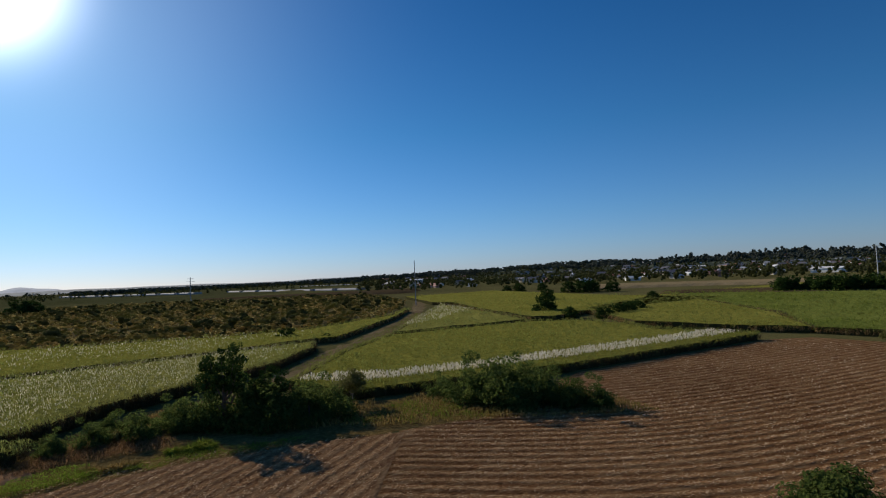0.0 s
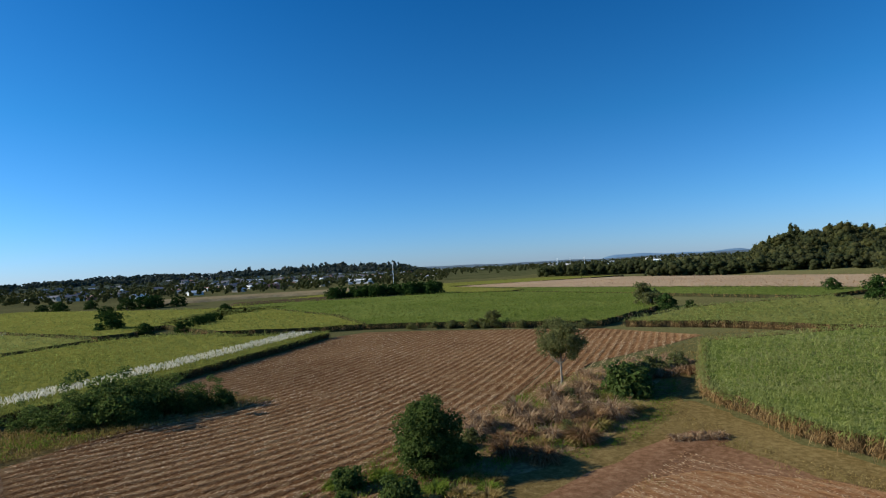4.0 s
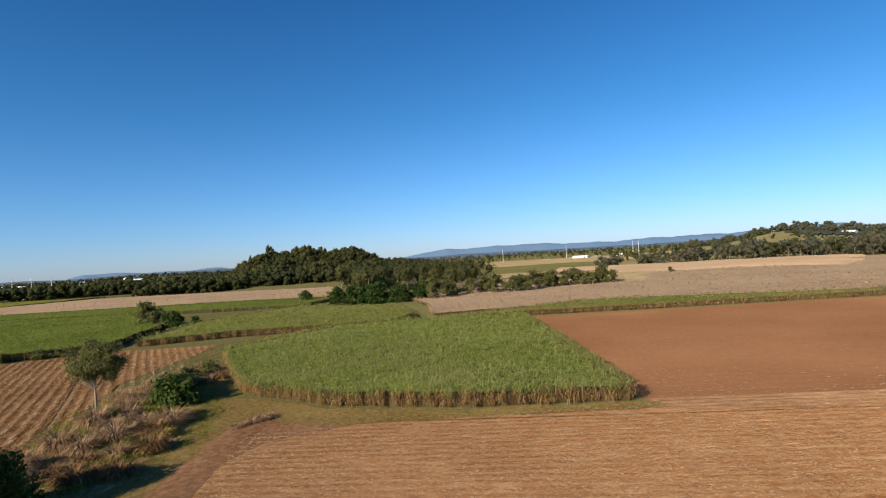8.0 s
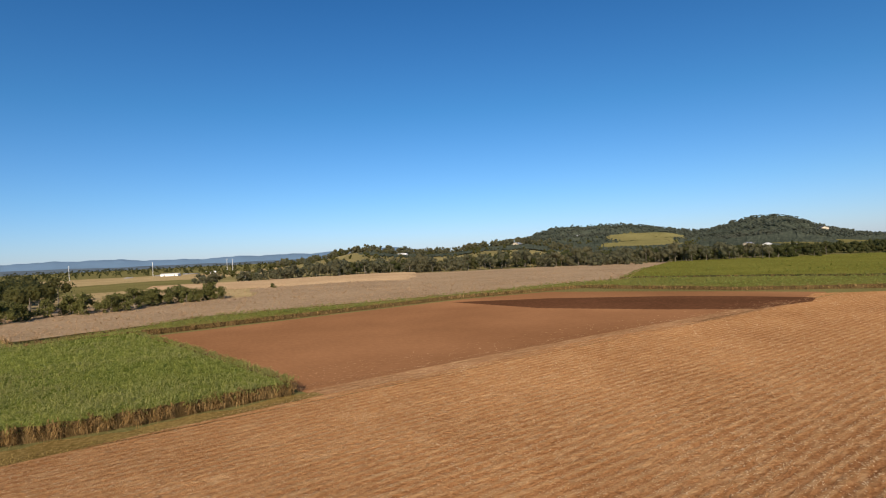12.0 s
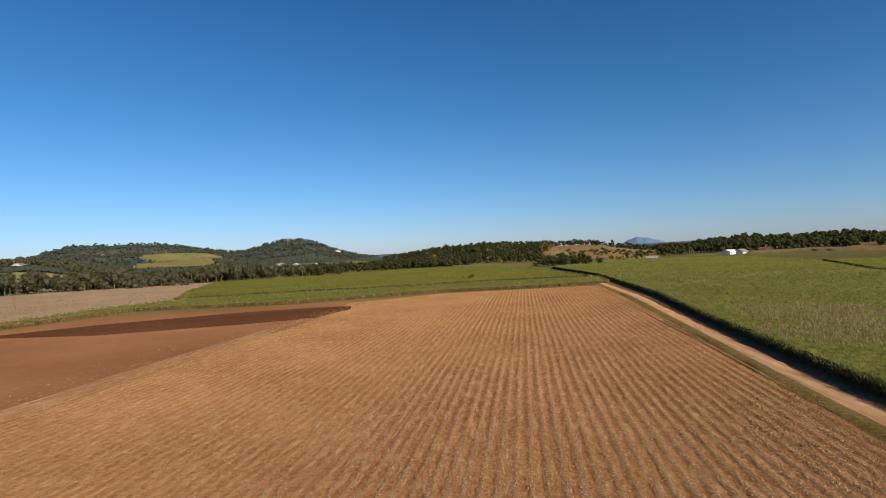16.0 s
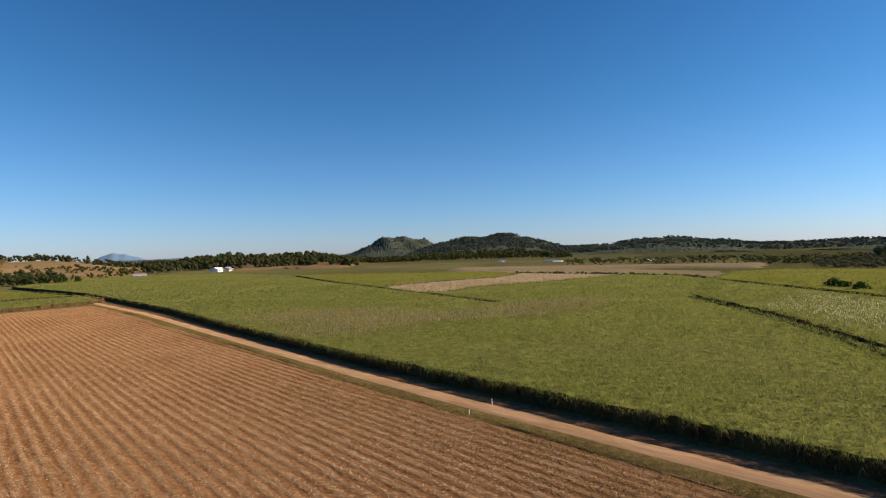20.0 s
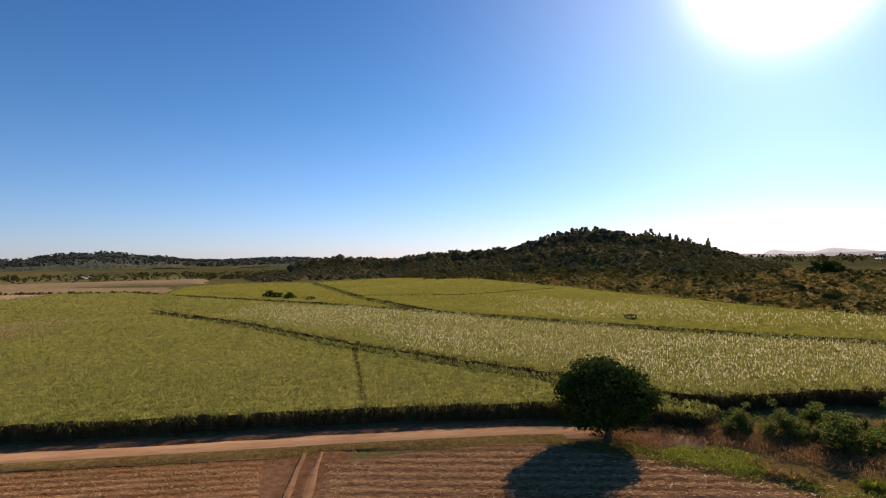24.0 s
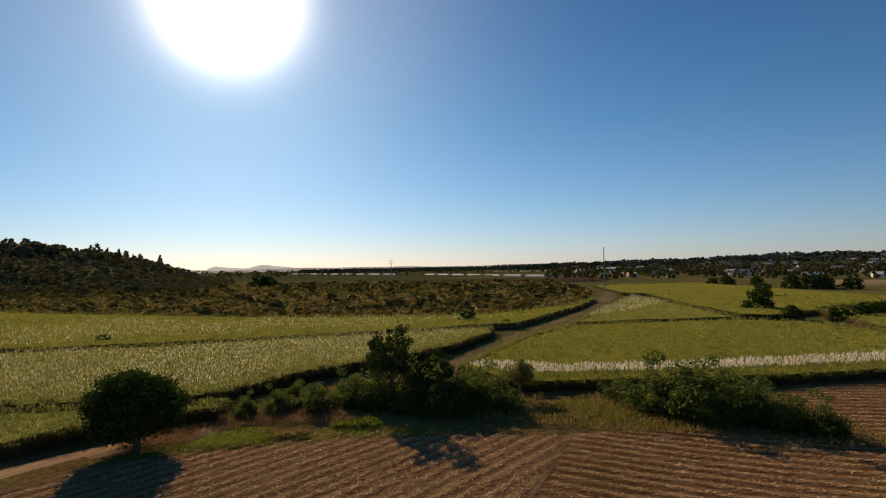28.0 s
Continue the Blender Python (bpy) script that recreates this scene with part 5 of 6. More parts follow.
for x, y, a, s in ((212, 20, 0, 1.0), (209, 12, 60, 1.1), (206, 4, 120, 1.15), (205, -4, 200, 1.05), (206, -12, 260, 0.95), (214, 8, 20, 1.0)):
    put(far_tree, x, y, a, s, label="dark leafy tree at the edge of the wood")
for i in range(22):
    u = i / 21
    put(far_gum, 208 + 22 * u + rng.normal(0, 5), -18 - 82 * u + rng.normal(0, 3), i * 61, 0.75 + 0.35 * rng.random(), 0.95)
put(far_gum, 278, -152, 20, 0.42)
put(far_gum, -34, -297, 60, 0.42, label="small leaning tree alone in the cane")
for x, y, s in ((-138, -462, 1.0), (-146, -458, 0.8), (-130, -470, 0.9), (-152, -470, 1.0), (-160, -462, 0.7), (-293, -680, 1.1), (-285, -690, 0.9), (-310, -676, 1.2)):
    put(far_tree, x, y, x, s)

# ---- woods, hills and scrub ----


def lump_form(fine):
    """Corners and triangles of a small rounded lump."""
    bm = bmesh.new()
    bmesh.ops.create_icosphere(bm, subdivisions=2 if fine else 1, radius=1)
    v, f = np.array([q.co[:] for q in bm.verts]), np.array([[q.index for q in p.verts] for p in bm.faces])
    bm.free()
    return v, f


LUMPS = {False: lump_form(False), True: lump_form(True)}


def woodland(name, spots, low, high, leaves, mat, label, lumps=5, spread=0.42, leaf=0.09, fine=False, clear=0.12, trunk=None, spire=0.0, core=(0.6, 1.0)):
    """Many far trees in one mesh: each has a trunk and a crown of rounded lumps roughened by leaf sprays."""
    n = len(spots)
    hgt = rng.uniform(low, high, n) * rng.choice((0.8, 1.0, 1.0, 1.15), n)
    base = land(spots[:, 0], spots[:, 1])
    wide = hgt * spread * rng.uniform(0.8, 1.3, n)
    lv, lf = LUMPS[fine]
    # the lumps of each crown, the topmost in the middle
    a = rng.uniform(0, 2 * np.pi, (n, lumps))
    up = (1 - np.linspace(1.0, 0.0, lumps) ** 1.6)[None] * np.ones((n, 1)) * rng.uniform(0.82, 1.0, (n, lumps))
    out = np.sqrt(np.clip(1.05 - up ** 2, 0, 1)) * rng.uniform(0.5, 0.95, (n, lumps)) * (1 - spire * up)
    size = rng.uniform(0.42, 0.62, (n, lumps)) * (1 - 0.25 * up) * (1 - 0.5 * spire * up)
    c = np.stack([np.sin(a) * out * wide[:, None], np.cos(a) * out * wide[:, None], hgt[:, None] * (clear + 0.17 + (0.62 - clear) * up)], 2)
    c[:, :, :2] += spots[:, None]
    c[:, :, 2] += base[:, None]
    rad = np.stack([size * wide[:, None], size * wide[:, None], size * hgt[:, None] * 0.42], 2)
    k = len(lv)
    v = c[:, :, None] + lv * rad[:, :, None] * rng.uniform(*core, (n, lumps, k, 1))
    f = lf[None] + (np.arange(n * lumps) * k)[:, None, None]
    sets = [(v.reshape(-1, 3), f.reshape(-1, 3))]
    # sprays of leaves over the lumps
    leaves = int(leaves * 1.7)
    q = rng.integers(0, lumps, (n, leaves))
    d = rng.normal(0, 1, (n, leaves, 3))
    d /= np.linalg.norm(d, axis=2, keepdims=True)
    pick = q[:, :, None].repeat(3, 2)
    p = np.take_along_axis(c, pick, 1) + d * np.take_along_axis(rad, pick, 1) * rng.uniform(0.7, 1.25, (n, leaves, 1))
    w, g = leaf_quads(p.reshape(-1, 3), 1.4 * d.reshape(-1, 3) + (0, 0, 0.4), np.repeat(hgt * leaf * 1.15, leaves) * rng.uniform(0.6, 1.3, n * leaves))
    sets.append((w, np.concatenate([g[:, [0, 1, 2]], g[:, [0, 2, 3]]])))
    if trunk:
        t = np.linspace(0, 2 * np.pi, 3, endpoint=False)
        ring = np.stack([np.cos(t), np.sin(t)], 1)
        r0 = hgt[:, None, None] * 0.022
        foot = np.concatenate([spots[:, None] + ring * r0, np.broadcast_to((base - 0.2)[:, None, None], (n, 3, 1))], 2)
        head = np.concatenate([spots[:, None] + ring * r0 * 0.6, np.broadcast_to((base + hgt * 0.6)[:, None, None], (n, 3, 1))], 2)
        tri = np.array([(0, 1, 4), (0, 4, 3), (1, 2, 5), (1, 5, 4), (2, 0, 3), (2, 3, 5)])
        sets.append((np.concatenate([foot, head], 1).reshape(-1, 3), (tri[None] + (np.arange(n) * 6)[:, None, None]).reshape(-1, 3)))
    v, f = join_np(sets)
    slot = np.zeros(len(f), np.int32)
    if trunk:
        slot[-6 * n:] = 1
    return tagged(new(name, mesh_np(name, v, f, [M[mat], M[trunk or "bark"]], True, slot)), label, "woodland", kind="stuff")


def in_meadow(x, y):
    """The clearing on the southern hillside."""
    d = np.hypot(x - HUB[0], y - HUB[1])
    bearing = np.degrees(np.arctan2(x - HUB[0], y - HUB[1])) % 360
    return (np.abs(bearing - 156.6) < 3.2 + 0.7 * np.sin(d * 0.045) + 0.4 * np.sin(d * 0.13)) & (d > 1010) & (d < 1230 + 20 * np.sin(bearing * 2.2))


def ring_spots(a0, a1, r0, r1, n, least=None, clump=None):
    a, r = rng.uniform(a0, a1, n), np.sqrt(rng.uniform(r0 ** 2, r1 ** 2, n))
    x, y = polar(a, r)
    p = np.column_stack([x, y])
    if least is not None:
        p = p[land(x, y) > least]
    p = p[~in_meadow(p[:, 0], p[:, 1])]
    if clump is not None:
        p = p[np.sin(p[:, 0] * 0.061 + 1) + np.sin(p[:, 1] * 0.073) + 0.8 * np.sin((p[:, 0] + p[:, 1]) * 0.13) > clump]
    return p


woodland("hill_wood", ring_spots(284, 320, 340, 920, 3400, 0.7), 2.5, 5.0, 18, "leaf_bush", "shrubby bush covering the rounded hill west of the cane", 4, 0.8, 0.085, clear=0.0, core=(0.75, 1.1))
woodland("hill_wood", ring_spots(284, 320, 400, 900, 2400, 1.5), 3.5, 6.5, 20, "leaf_haze_olive", "darker trees scattered over the rounded hill", 4, 0.65, 0.085, clear=0.0, core=(0.75, 1.1))
woodland("hill_wood", ring_spots(290, 318, 540, 900, 1300, 14), 4.5, 7.5, 22, "leaf_haze_olive", "dark wood along the hill's crest", 4, 0.65, 0.085, clear=0.0, core=(0.75, 1.1))
woodland("hill_wood", ring_spots(296, 306, 560, 700, 220, 20), 7, 10, 34, "leaf_haze_olive", "grove of dark trees on the hill's top", 5, 0.5, 0.08, core=(0.7, 1.05))
woodland("hill_wood", ring_spots(272, 294, 590, 720, 480), 7, 11.5, 30, "leaf_haze_olive", "belt of dark trees running out from the hill", 5, 0.55, 0.08, clear=0.0, core=(0.7, 1.05))
woodland("hill_foot_north", ring_spots(268, 300, 430, 600, 900), 2.2, 5, 20, "leaf_haze_olive", "dark bushes below the wooded hill", 4, 0.8, 0.09, clear=0.0, core=(0.7, 1.05))
woodland("hill_pines", ring_spots(305.5, 314.5, 640, 720, 22, 5.0), 12, 16, 34, "leaf_haze_olive", "tall pines along the hill's shoulder", 6, 0.2, spire=0.7)
SCRUB = [(-119, 153), (-60, 164), (-36, 178), (-24, 206), (-11, 262), (-14, 330), (-60, 500), (-300, 535), (-420, 400), (-330, 220), (-232, 148)]
woodland("scrub", scatter(SCRUB, 5200), 1.4, 3.2, 26, "leaf_scrub", "low brown and olive scrub over the flat", 4, 0.85, 0.085, clear=0.0, core=(0.5, 0.85))
woodland("scrub", scatter(SCRUB, 2200), 1.8, 4.0, 26, "leaf_bush", "olive-green bushes over the flat", 4, 0.75, 0.08, clear=0.0, core=(0.75, 1.1))
woodland("scrub", scatter([(-430, 152), (-238, 152), (-102, 152), (-60, 164), (-36, 178), (-26, 210), (-110, 188), (-330, 205)], 1500), 1.2, 2.8, 16, "leaf_scrub", "dense low scrub along the edge of the cane", 4, 0.8, 0.09, clear=0.0, core=(0.7, 1.05))
woodland("scrub", scatter([(-430, 152), (-238, 152), (-102, 152), (-60, 164), (-36, 178), (-26, 210), (-110, 188), (-330, 205)], 260), 2, 4.0, 22, "leaf_far", "dark green bushes in the scrub beside the cane", 4, 0.6, clear=0.0)
woodland("scrub_bushes", scatter([(-119, 165), (-60, 176), (-30, 216), (-16, 330), (-60, 480), (-300, 515), (-330, 240)], 300), 3.0, 5.4, 30, "leaf_far", "darker bushes standing in the scrub", 5, 0.65, clear=0.0, fine=True)
HEDGE = np.array([(-327, -172), (-321, -112), (-300, -58), (-268, -37)], float)
u = np.sort(rng.random(240)) * 3
hedge = np.column_stack([np.interp(u, (0, 1, 2, 3), HEDGE[:, 0]), np.interp(u, (0, 1, 2, 3), HEDGE[:, 1])]) + rng.normal(0, 0.8, (240, 2))
woodland("field_hedge", hedge, 1.6, 2.6, 14, "leaf_far", "low dark hedge along the far edge of the cane", 3, 0.8, clear=0.0)
woodland("hill_wood_east", ring_spots(68, 95, 455, 720, 620, 0.6), 8, 13, 60, "leaf_far", "dense trees on the small hill", 6, 0.46, 0.08, fine=True, core=(0.45, 0.85))
woodland("hill_wood_east", ring_spots(68, 95, 455, 720, 300, 0.6), 8, 14, 60, "leaf_olive", "grey-green trees on the small hill", 6, 0.42, 0.08, fine=True, trunk="bark_pale", core=(0.4, 0.8))
woodland("hill_wood_east", ring_spots(75, 90, 560, 660, 46, 8.0), 12, 16, 70, "leaf_olive", "tall trees standing out on the small hill", 6, 0.36, 0.075, fine=True, clear=0.3, trunk="bark_pale")
woodland("hill_wood_east", ring_spots(75, 81, 560, 620, 7, 8.0), 16, 19, 50, "leaf_far", "tall pointed pines on the small hill", 6, 0.16, spire=0.8)
woodland("hill_wood_east", ring_spots(73, 95, 450, 690, 260, 1.0), 7, 12, 44, "leaf_olive", "olive trees on the small hill", 6, 0.46, fine=True)
woodland("hill_foot_east", ring_spots(66, 87, 432, 480, 200), 6, 11, 44, "leaf_far", "dark trees along the small hill's foot", 6, 0.5, fine=True, clear=0.0)
woodland("hill_foot_east", ring_spots(86.5, 97, 400, 540, 170), 6, 11, 44, "leaf_far", "dark trees along the small hill's foot", 6, 0.5, fine=True, clear=0.0)
woodland("wood_east", ring_spots(86, 101, 225, 330, 52), 9, 15, 200, "leaf_olive", "open gum woodland below the hill", 8, 0.34, 0.055, True, 0.36, "bark_pale", core=(0.3, 0.65))
woodland("wood_east", ring_spots(87, 99, 300, 460, 130), 8, 14, 90, "leaf_far", "dark trees between the field and the hill", 7, 0.38, 0.065, True, 0.26, "bark_pale", core=(0.4, 0.75))
woodland("wood_east_belt", ring_spots(55, 74, 545, 620, 420), 9, 13, 30, "leaf_far", "dark belt of trees behind the far cane", 5, core=(0.65, 1.05))
woodland("tree_row", ring_spots(112, 158, 440, 500, 300, clump=-0.1), 6, 11, 60, "leaf_haze_olive", "row of trees behind the flowering field", 6, 0.45, 0.08, True, 0.1, "bark_pale", core=(0.4, 0.8))
woodland("tree_row", ring_spots(124, 172, 470, 560, 300), 7, 13, 60, "leaf_far", "dark gum trees at the foot of the hills", 6, 0.42, 0.08, True, 0.15, "bark_pale", core=(0.45, 0.85))
woodland("tree_row", ring_spots(120, 168, 450, 530, 170), 10, 16, 80, "leaf_haze_olive", "tall pale gum trees at the foot of the hills", 7, 0.36, 0.07, True, 0.3, "bark_pale", core=(0.4, 0.8))
woodland("foot_wood", ring_spots(157, 184, 560, 700, 560), 7, 11, 26, "leaf_far", "belt of woodland below the hills", core=(0.65, 1.05))
woodland("ridge_wood_south", ring_spots(176, 193, 600, 1000, 1300, 0.8), 6, 10, 26, "leaf_far", "trees covering the low ridge", core=(0.5, 0.95))
woodland("ridge_wood_south", ring_spots(176, 194, 620, 960, 420, 1.0), 3, 8, 26, "leaf_scrub", "brownish bush over the low ridge", 4, 0.55, core=(0.5, 0.95))
woodland("ridge_wood_south", ring_spots(192, 204, 850, 1000, 130, 2.0), 7, 11, 30, "leaf_far", "trees along the ridge above the orange slope", core=(0.5, 0.95))
woodland("ridge_wood_south", ring_spots(192.5, 198, 480, 580, 60), 5, 10, 40, "leaf_far", "dark trees clumped below the orange slope", core=(0.5, 0.95))
woodland("hill_wood_south", ring_spots(141, 178, 1080, 1600, 4200, 8.0), 6, 9, 7, "leaf_haze", "forest on the southern hills", 3, 0.65, 0.1, core=(0.7, 1.05))
woodland("slope_trees", ring_spots(116, 150, 880, 1000, 330, 4.0), 9, 15, 26, "leaf_haze_olive", "line of trees along the low rise", 5, 0.45, 0.08)
woodland("slope_trees", ring_spots(112, 162, 520, 1150, 900, clump=0.0), 5, 10, 24, "leaf_olive", "scattered trees on the open slopes", 5)
woodland("slope_bushes", ring_spots(114, 160, 520, 900, 260, clump=-0.3), 3, 6, 20, "leaf_far", "dark bushes on the open slopes", 4, 0.6)
woodland("gum_wood_west", ring_spots(204, 224, 680, 900, 520), 8, 13, 28, "leaf_far", "gum woodland beyond the track", 5, trunk="bark_pale", core=(0.65, 1.05))
woodland("gum_wood_west", ring_spots(194, 203, 560, 760, 60), 4, 8, 28, "leaf_olive", "scattered trees on the orange slope", 5, core=(0.65, 1.05))
woodland("hill_wood_west", ring_spots(229, 248, 1200, 1700, 2600, 4.0), 6.5, 10, 7, "leaf_haze", "forest on the hills in the west", 3, 0.65, 0.1, core=(0.7, 1.05))
woodland("peak_wood", ring_spots(221, 236, 2050, 2700, 900, 3.0), 7, 10, 3, "leaf_haze", "forest on the distant peak", 3, core=(0.7, 1.05))
woodland("foot_wood_west", ring_spots(222, 246, 950, 1150, 620), 8, 13, 22, "leaf_far", "dark woodland at the foot of the hills", core=(0.65, 1.05))
woodland("belt_west", ring_spots(246, 288, 520, 700, 620), 3, 6.5, 24, "leaf_far", "dark belt of bushes and trees beyond the cane", 4, 0.6, clear=0.0, core=(0.5, 0.9))
woodland("hill_wood_far_west", ring_spots(246, 286, 1200, 1700, 2600, 2.5), 6, 9, 7, "leaf_haze", "forest on the far low hills", 3, 0.65, 0.1, core=(0.7, 1.05))
woodland("town_trees", ring_spots(352, 405, 560, 1400, 2000), 6, 11, 12, "leaf_far", "garden trees among the houses of the town", 4, core=(0.65, 1.05))
woodland("town_ridge_trees", ring_spots(344, 404, 1300, 1600, 2300, 3.0), 9, 14, 12, "leaf_haze", "trees along the town's ridge", 4, 0.55, 0.09, core=(0.7, 1.05))
woodland("plain_wood", ring_spots(326, 356, 1750, 2500, 1900), 9, 14, 6, "leaf_haze", "dark wooded strip at the edge of the coastal plain", 3, 0.8, core=(0.7, 1.05))
woodland("town_ridge_trees", ring_spots(22, 41, 1350, 1500, 120, 6.0), 15, 22, 16, "leaf_haze", "tall trees along the town's ridge", 5, 0.34, 0.08, spire=0.25, core=(0.65, 1.05))
woodland("plain_trees", ring_spots(40, 76, 900, 2100, 900), 8, 13, 8, "leaf_far", "trees over the distant plain", 3, core=(0.65, 1.05))
woodland("plain_trees", ring_spots(318, 356, 1050, 2200, 700), 6, 11, 8, "leaf_far", "dark tree lines over the coastal plain", 3, core=(0.65, 1.05))
woodland("plain_trees", ring_spots(92, 132, 1000, 2300, 700), 6, 11, 8, "leaf_far", "tree lines over the inland plain", 3, core=(0.65, 1.05))
woodland("horizon_trees", ring_spots(0, 360, 2200, 3400, 1500), 10, 15, 4, "leaf_haze", "trees on the horizon", 3, 0.7, core=(0.65, 1.05))


def canopy(name, a0, a1, r0, r1, least, mat, label, high=7.0, na=220, nr=56):
    """Closed tree tops over rising ground: a bumpy sheet that dips under the land where the wood ends."""
    a, r = np.meshgrid(np.linspace(a0, a1, na), np.linspace(r0, r1, nr))
    a, r = a + rng.normal(0, 0.3, a.shape) * (a1 - a0) / na, r + rng.normal(0, 0.3, r.shape) * (r1 - r0) / nr
    x, y = polar(a, r)
    z = land(x, y)
    edge = z - least + 3.0 * np.sin(x * 0.021 + np.sin(y * 0.017) * 2) + 2.0 * np.sin(y * 0.049 + x * 0.037)
    cover = np.clip(edge / 7.0, 0, 1) * (z > 0.3) * (1 - in_meadow(x, y)) * np.clip(5 * np.minimum((a - a0), (a1 - a)) / (a1 - a0) * 4, 0, 1)
    bumps = rng.uniform(0, 1, z.shape)
    bumps = (2 * bumps + np.roll(bumps, 1, 0) + np.roll(bumps, 1, 1)) / 4
    z = z - 2.0 + cover * (2.0 + high * (0.3 + 0.7 * bumps))
    i, j = np.meshgrid(np.arange(na - 1), np.arange(nr - 1))
    o = (j * na + i).ravel()
    f = np.stack([o, o + na, o + na + 1, o + 1], 1)
    return tagged(new(name, mesh_np(name, np.stack([x, y, z], 2).reshape(-1, 3), f, M[mat])), label, "woodland", kind="stuff")


canopy("forest_peak", 217, 239, 1650, 2950, -2.0, "canopy_haze", "dark forest covering the distant peak", 4.5)
canopy("forest_hills_south", 126, 182, 820, 1900, 1.5, "canopy_haze", "dark forest covering the southern hills", 4.0, 420)
canopy("forest_hills_west", 230, 292, 1100, 1850, 1.0, "canopy_haze", "dark forest covering the western hills", 3.5, 420)
canopy("forest_ridge", 176, 194, 640, 1090, 4.0, "canopy_far", "trees covering the low ridge", 3.0, 260)
canopy("forest_town", 2, 46, 1200, 1780, 2.5, "canopy_haze", "dark trees covering the town ridge", 5.0, 300)
canopy("forest_hill_near", 286, 319, 360, 920, 1.0, "canopy_far", "bush covering the rounded hill", 1.8, 260, 70)
canopy("forest_hill_east", 68, 96, 440, 760, 0.8, "canopy_far", "trees covering the small hill", 3.0, 220, 50)

layer = itertools.count()


def draped(name, a0, a1, r0, r1, mat, label, lift=0.5, wav=0.06):
    """A field laid over the lie of the land, with wavering edges."""
    na, nr = 40, 14
    lift += 0.09 * next(layer)
    vs = []
    for j in range(nr + 1):
        for i in range(na + 1):
            u, v = i / na, j / nr
            a = a0 + (a1 - a0) * u
            r = r0 + (r1 - r0) * (v + wav * math.sin(9 * u + 5 * v + a0) * (1 - v) + wav * math.sin(7 * u + a1) * v)
            x, y = polar(a + 0.5 * math.sin(17 * v + a1) + 0.25 * math.sin(41 * v), r + 0.012 * (r1 - r0) * math.sin(61 * u))
            rim = min(u, 1 - u) * na >= 1 and min(v, 1 - v) * nr >= 1
            vs.append((x, y, float(land(x, y)) + (lift if rim else -0.4)))
    fs = [(j * (na + 1) + i, (j + 1) * (na + 1) + i, (j + 1) * (na + 1) + i + 1, j * (na + 1) + i + 1) for j in range(nr) for i in range(na)]
    return tagged(new(name, mesh_np(name, vs, fs, M[mat], True)), label, "field", kind="structure")


draped("forest_belt_west", 252, 292, 560, 1200, "forest", "dark woodland floor beyond the western cane", 0.4)
draped("forest_hill_near", 287, 318, 390, 900, "forest", "dark bush floor on the rounded hill", 0.5)
draped("forest_hill_east", 68, 94, 440, 760, "forest", "dark bush floor on the small hill", 0.5)
draped("plain_woods", 314, 352, 700, 2300, "forest", "dark wooded flat of the coastal plain", 0.3)
draped("plain_woods", 40, 74, 690, 2300, "forest", "dark wooded flat of the distant plain", 0.3)
draped("meadow_hill", 152, 161, 980, 1240, "meadow", "open green meadow on the hillside", 1.2)
draped("meadow_slope", 112, 152, 490, 1000, "slope", "grazed olive-tan slopes below the hills")
draped("dry_paddock", 96, 118, 250, 420, "dry", "dry yellow paddock behind the trees")
draped("plain_pale", 98, 120, 640, 1000, "dry", "pale fields over the inland plain")
draped("brown_slope", 192.5, 204, 600, 900, "orange", "orange-brown grass slope beyond the cane")
draped("brown_slope", 212, 223, 640, 800, "orange", "orange-brown grass slope below the western woods")
draped("pale_strip_west", 234, 264, 430, 520, "dry", "pale stubble strip before the western woods")
draped("green_paddock_west", 224, 262, 530, 760, "meadow", "dull green paddocks before the western woods")
draped("fallow_south", 108, 134, 330, 470, "fallow", "brown fallow ground before the tree row")
draped("dark_fallow", 24, 42, 300, 350, "dark_field", "dark fallow ground behind the cane")
draped("pale_fallow", 16, 38, 430, 500, "dry", "pale field below the town")
draped("green_far", 336, 358, 520, 640, "dark_field", "dark flat paddock on the plain")
draped("green_far", 344, 360, 830, 960, "meadow", "far green paddock on the plain")


def ridge(name, a0, a1, r, hgt, mat, label, waves, peak=None):
    """A far mountain ridge with slopes before and behind."""
    n = 240
    vs = []
    for i in range(n + 1):
        u = i / n
        h = hgt * (0.72 + sum(k * math.sin(w * u + p) for k, w, p in waves)) * min(1, 9 * u, 9 * (1 - u)) ** 0.5
        if peak is not None:
            w = (u - peak) / (peak if u < peak else 1 - peak)
            h = hgt * (0.5 + 0.5 * math.cos(math.pi * w)) * (1 + 0.04 * math.sin(40 * u))
        for rr, z in ((r - 350, -2), (r - 90, h * 0.62), (r, h), (r + 350, -2)):
            x, y = polar(a0 + (a1 - a0) * u, rr)
            vs.append((x, y, z))
    fs = [(i * 4 + k, i * 4 + k + 1, (i + 1) * 4 + k + 1, (i + 1) * 4 + k) for i in range(n) for k in range(3)]
    return tagged(new(name, mesh_np(name, vs, fs, M[mat], True)), label, "mountains", kind="structure")


ridge("backdrop_mountains", 90, 136, 4300, 86, "ridge_haze", "far-off mountain range tinted haze-blue", ((0.10, 9, 0), (0.05, 23, 1), (0.035, 57, 2), (0.02, 113, 1), (0.012, 231, 0)))
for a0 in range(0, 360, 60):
    ridge("backdrop_woods", a0 - 4, a0 + 64, 3600, 25, "woods_haze", "far-off woods in dark haze-blue along the horizon", ((0.10, 13 + a0 % 7, a0), (0.06, 37, a0), (0.04, 83, 2)))
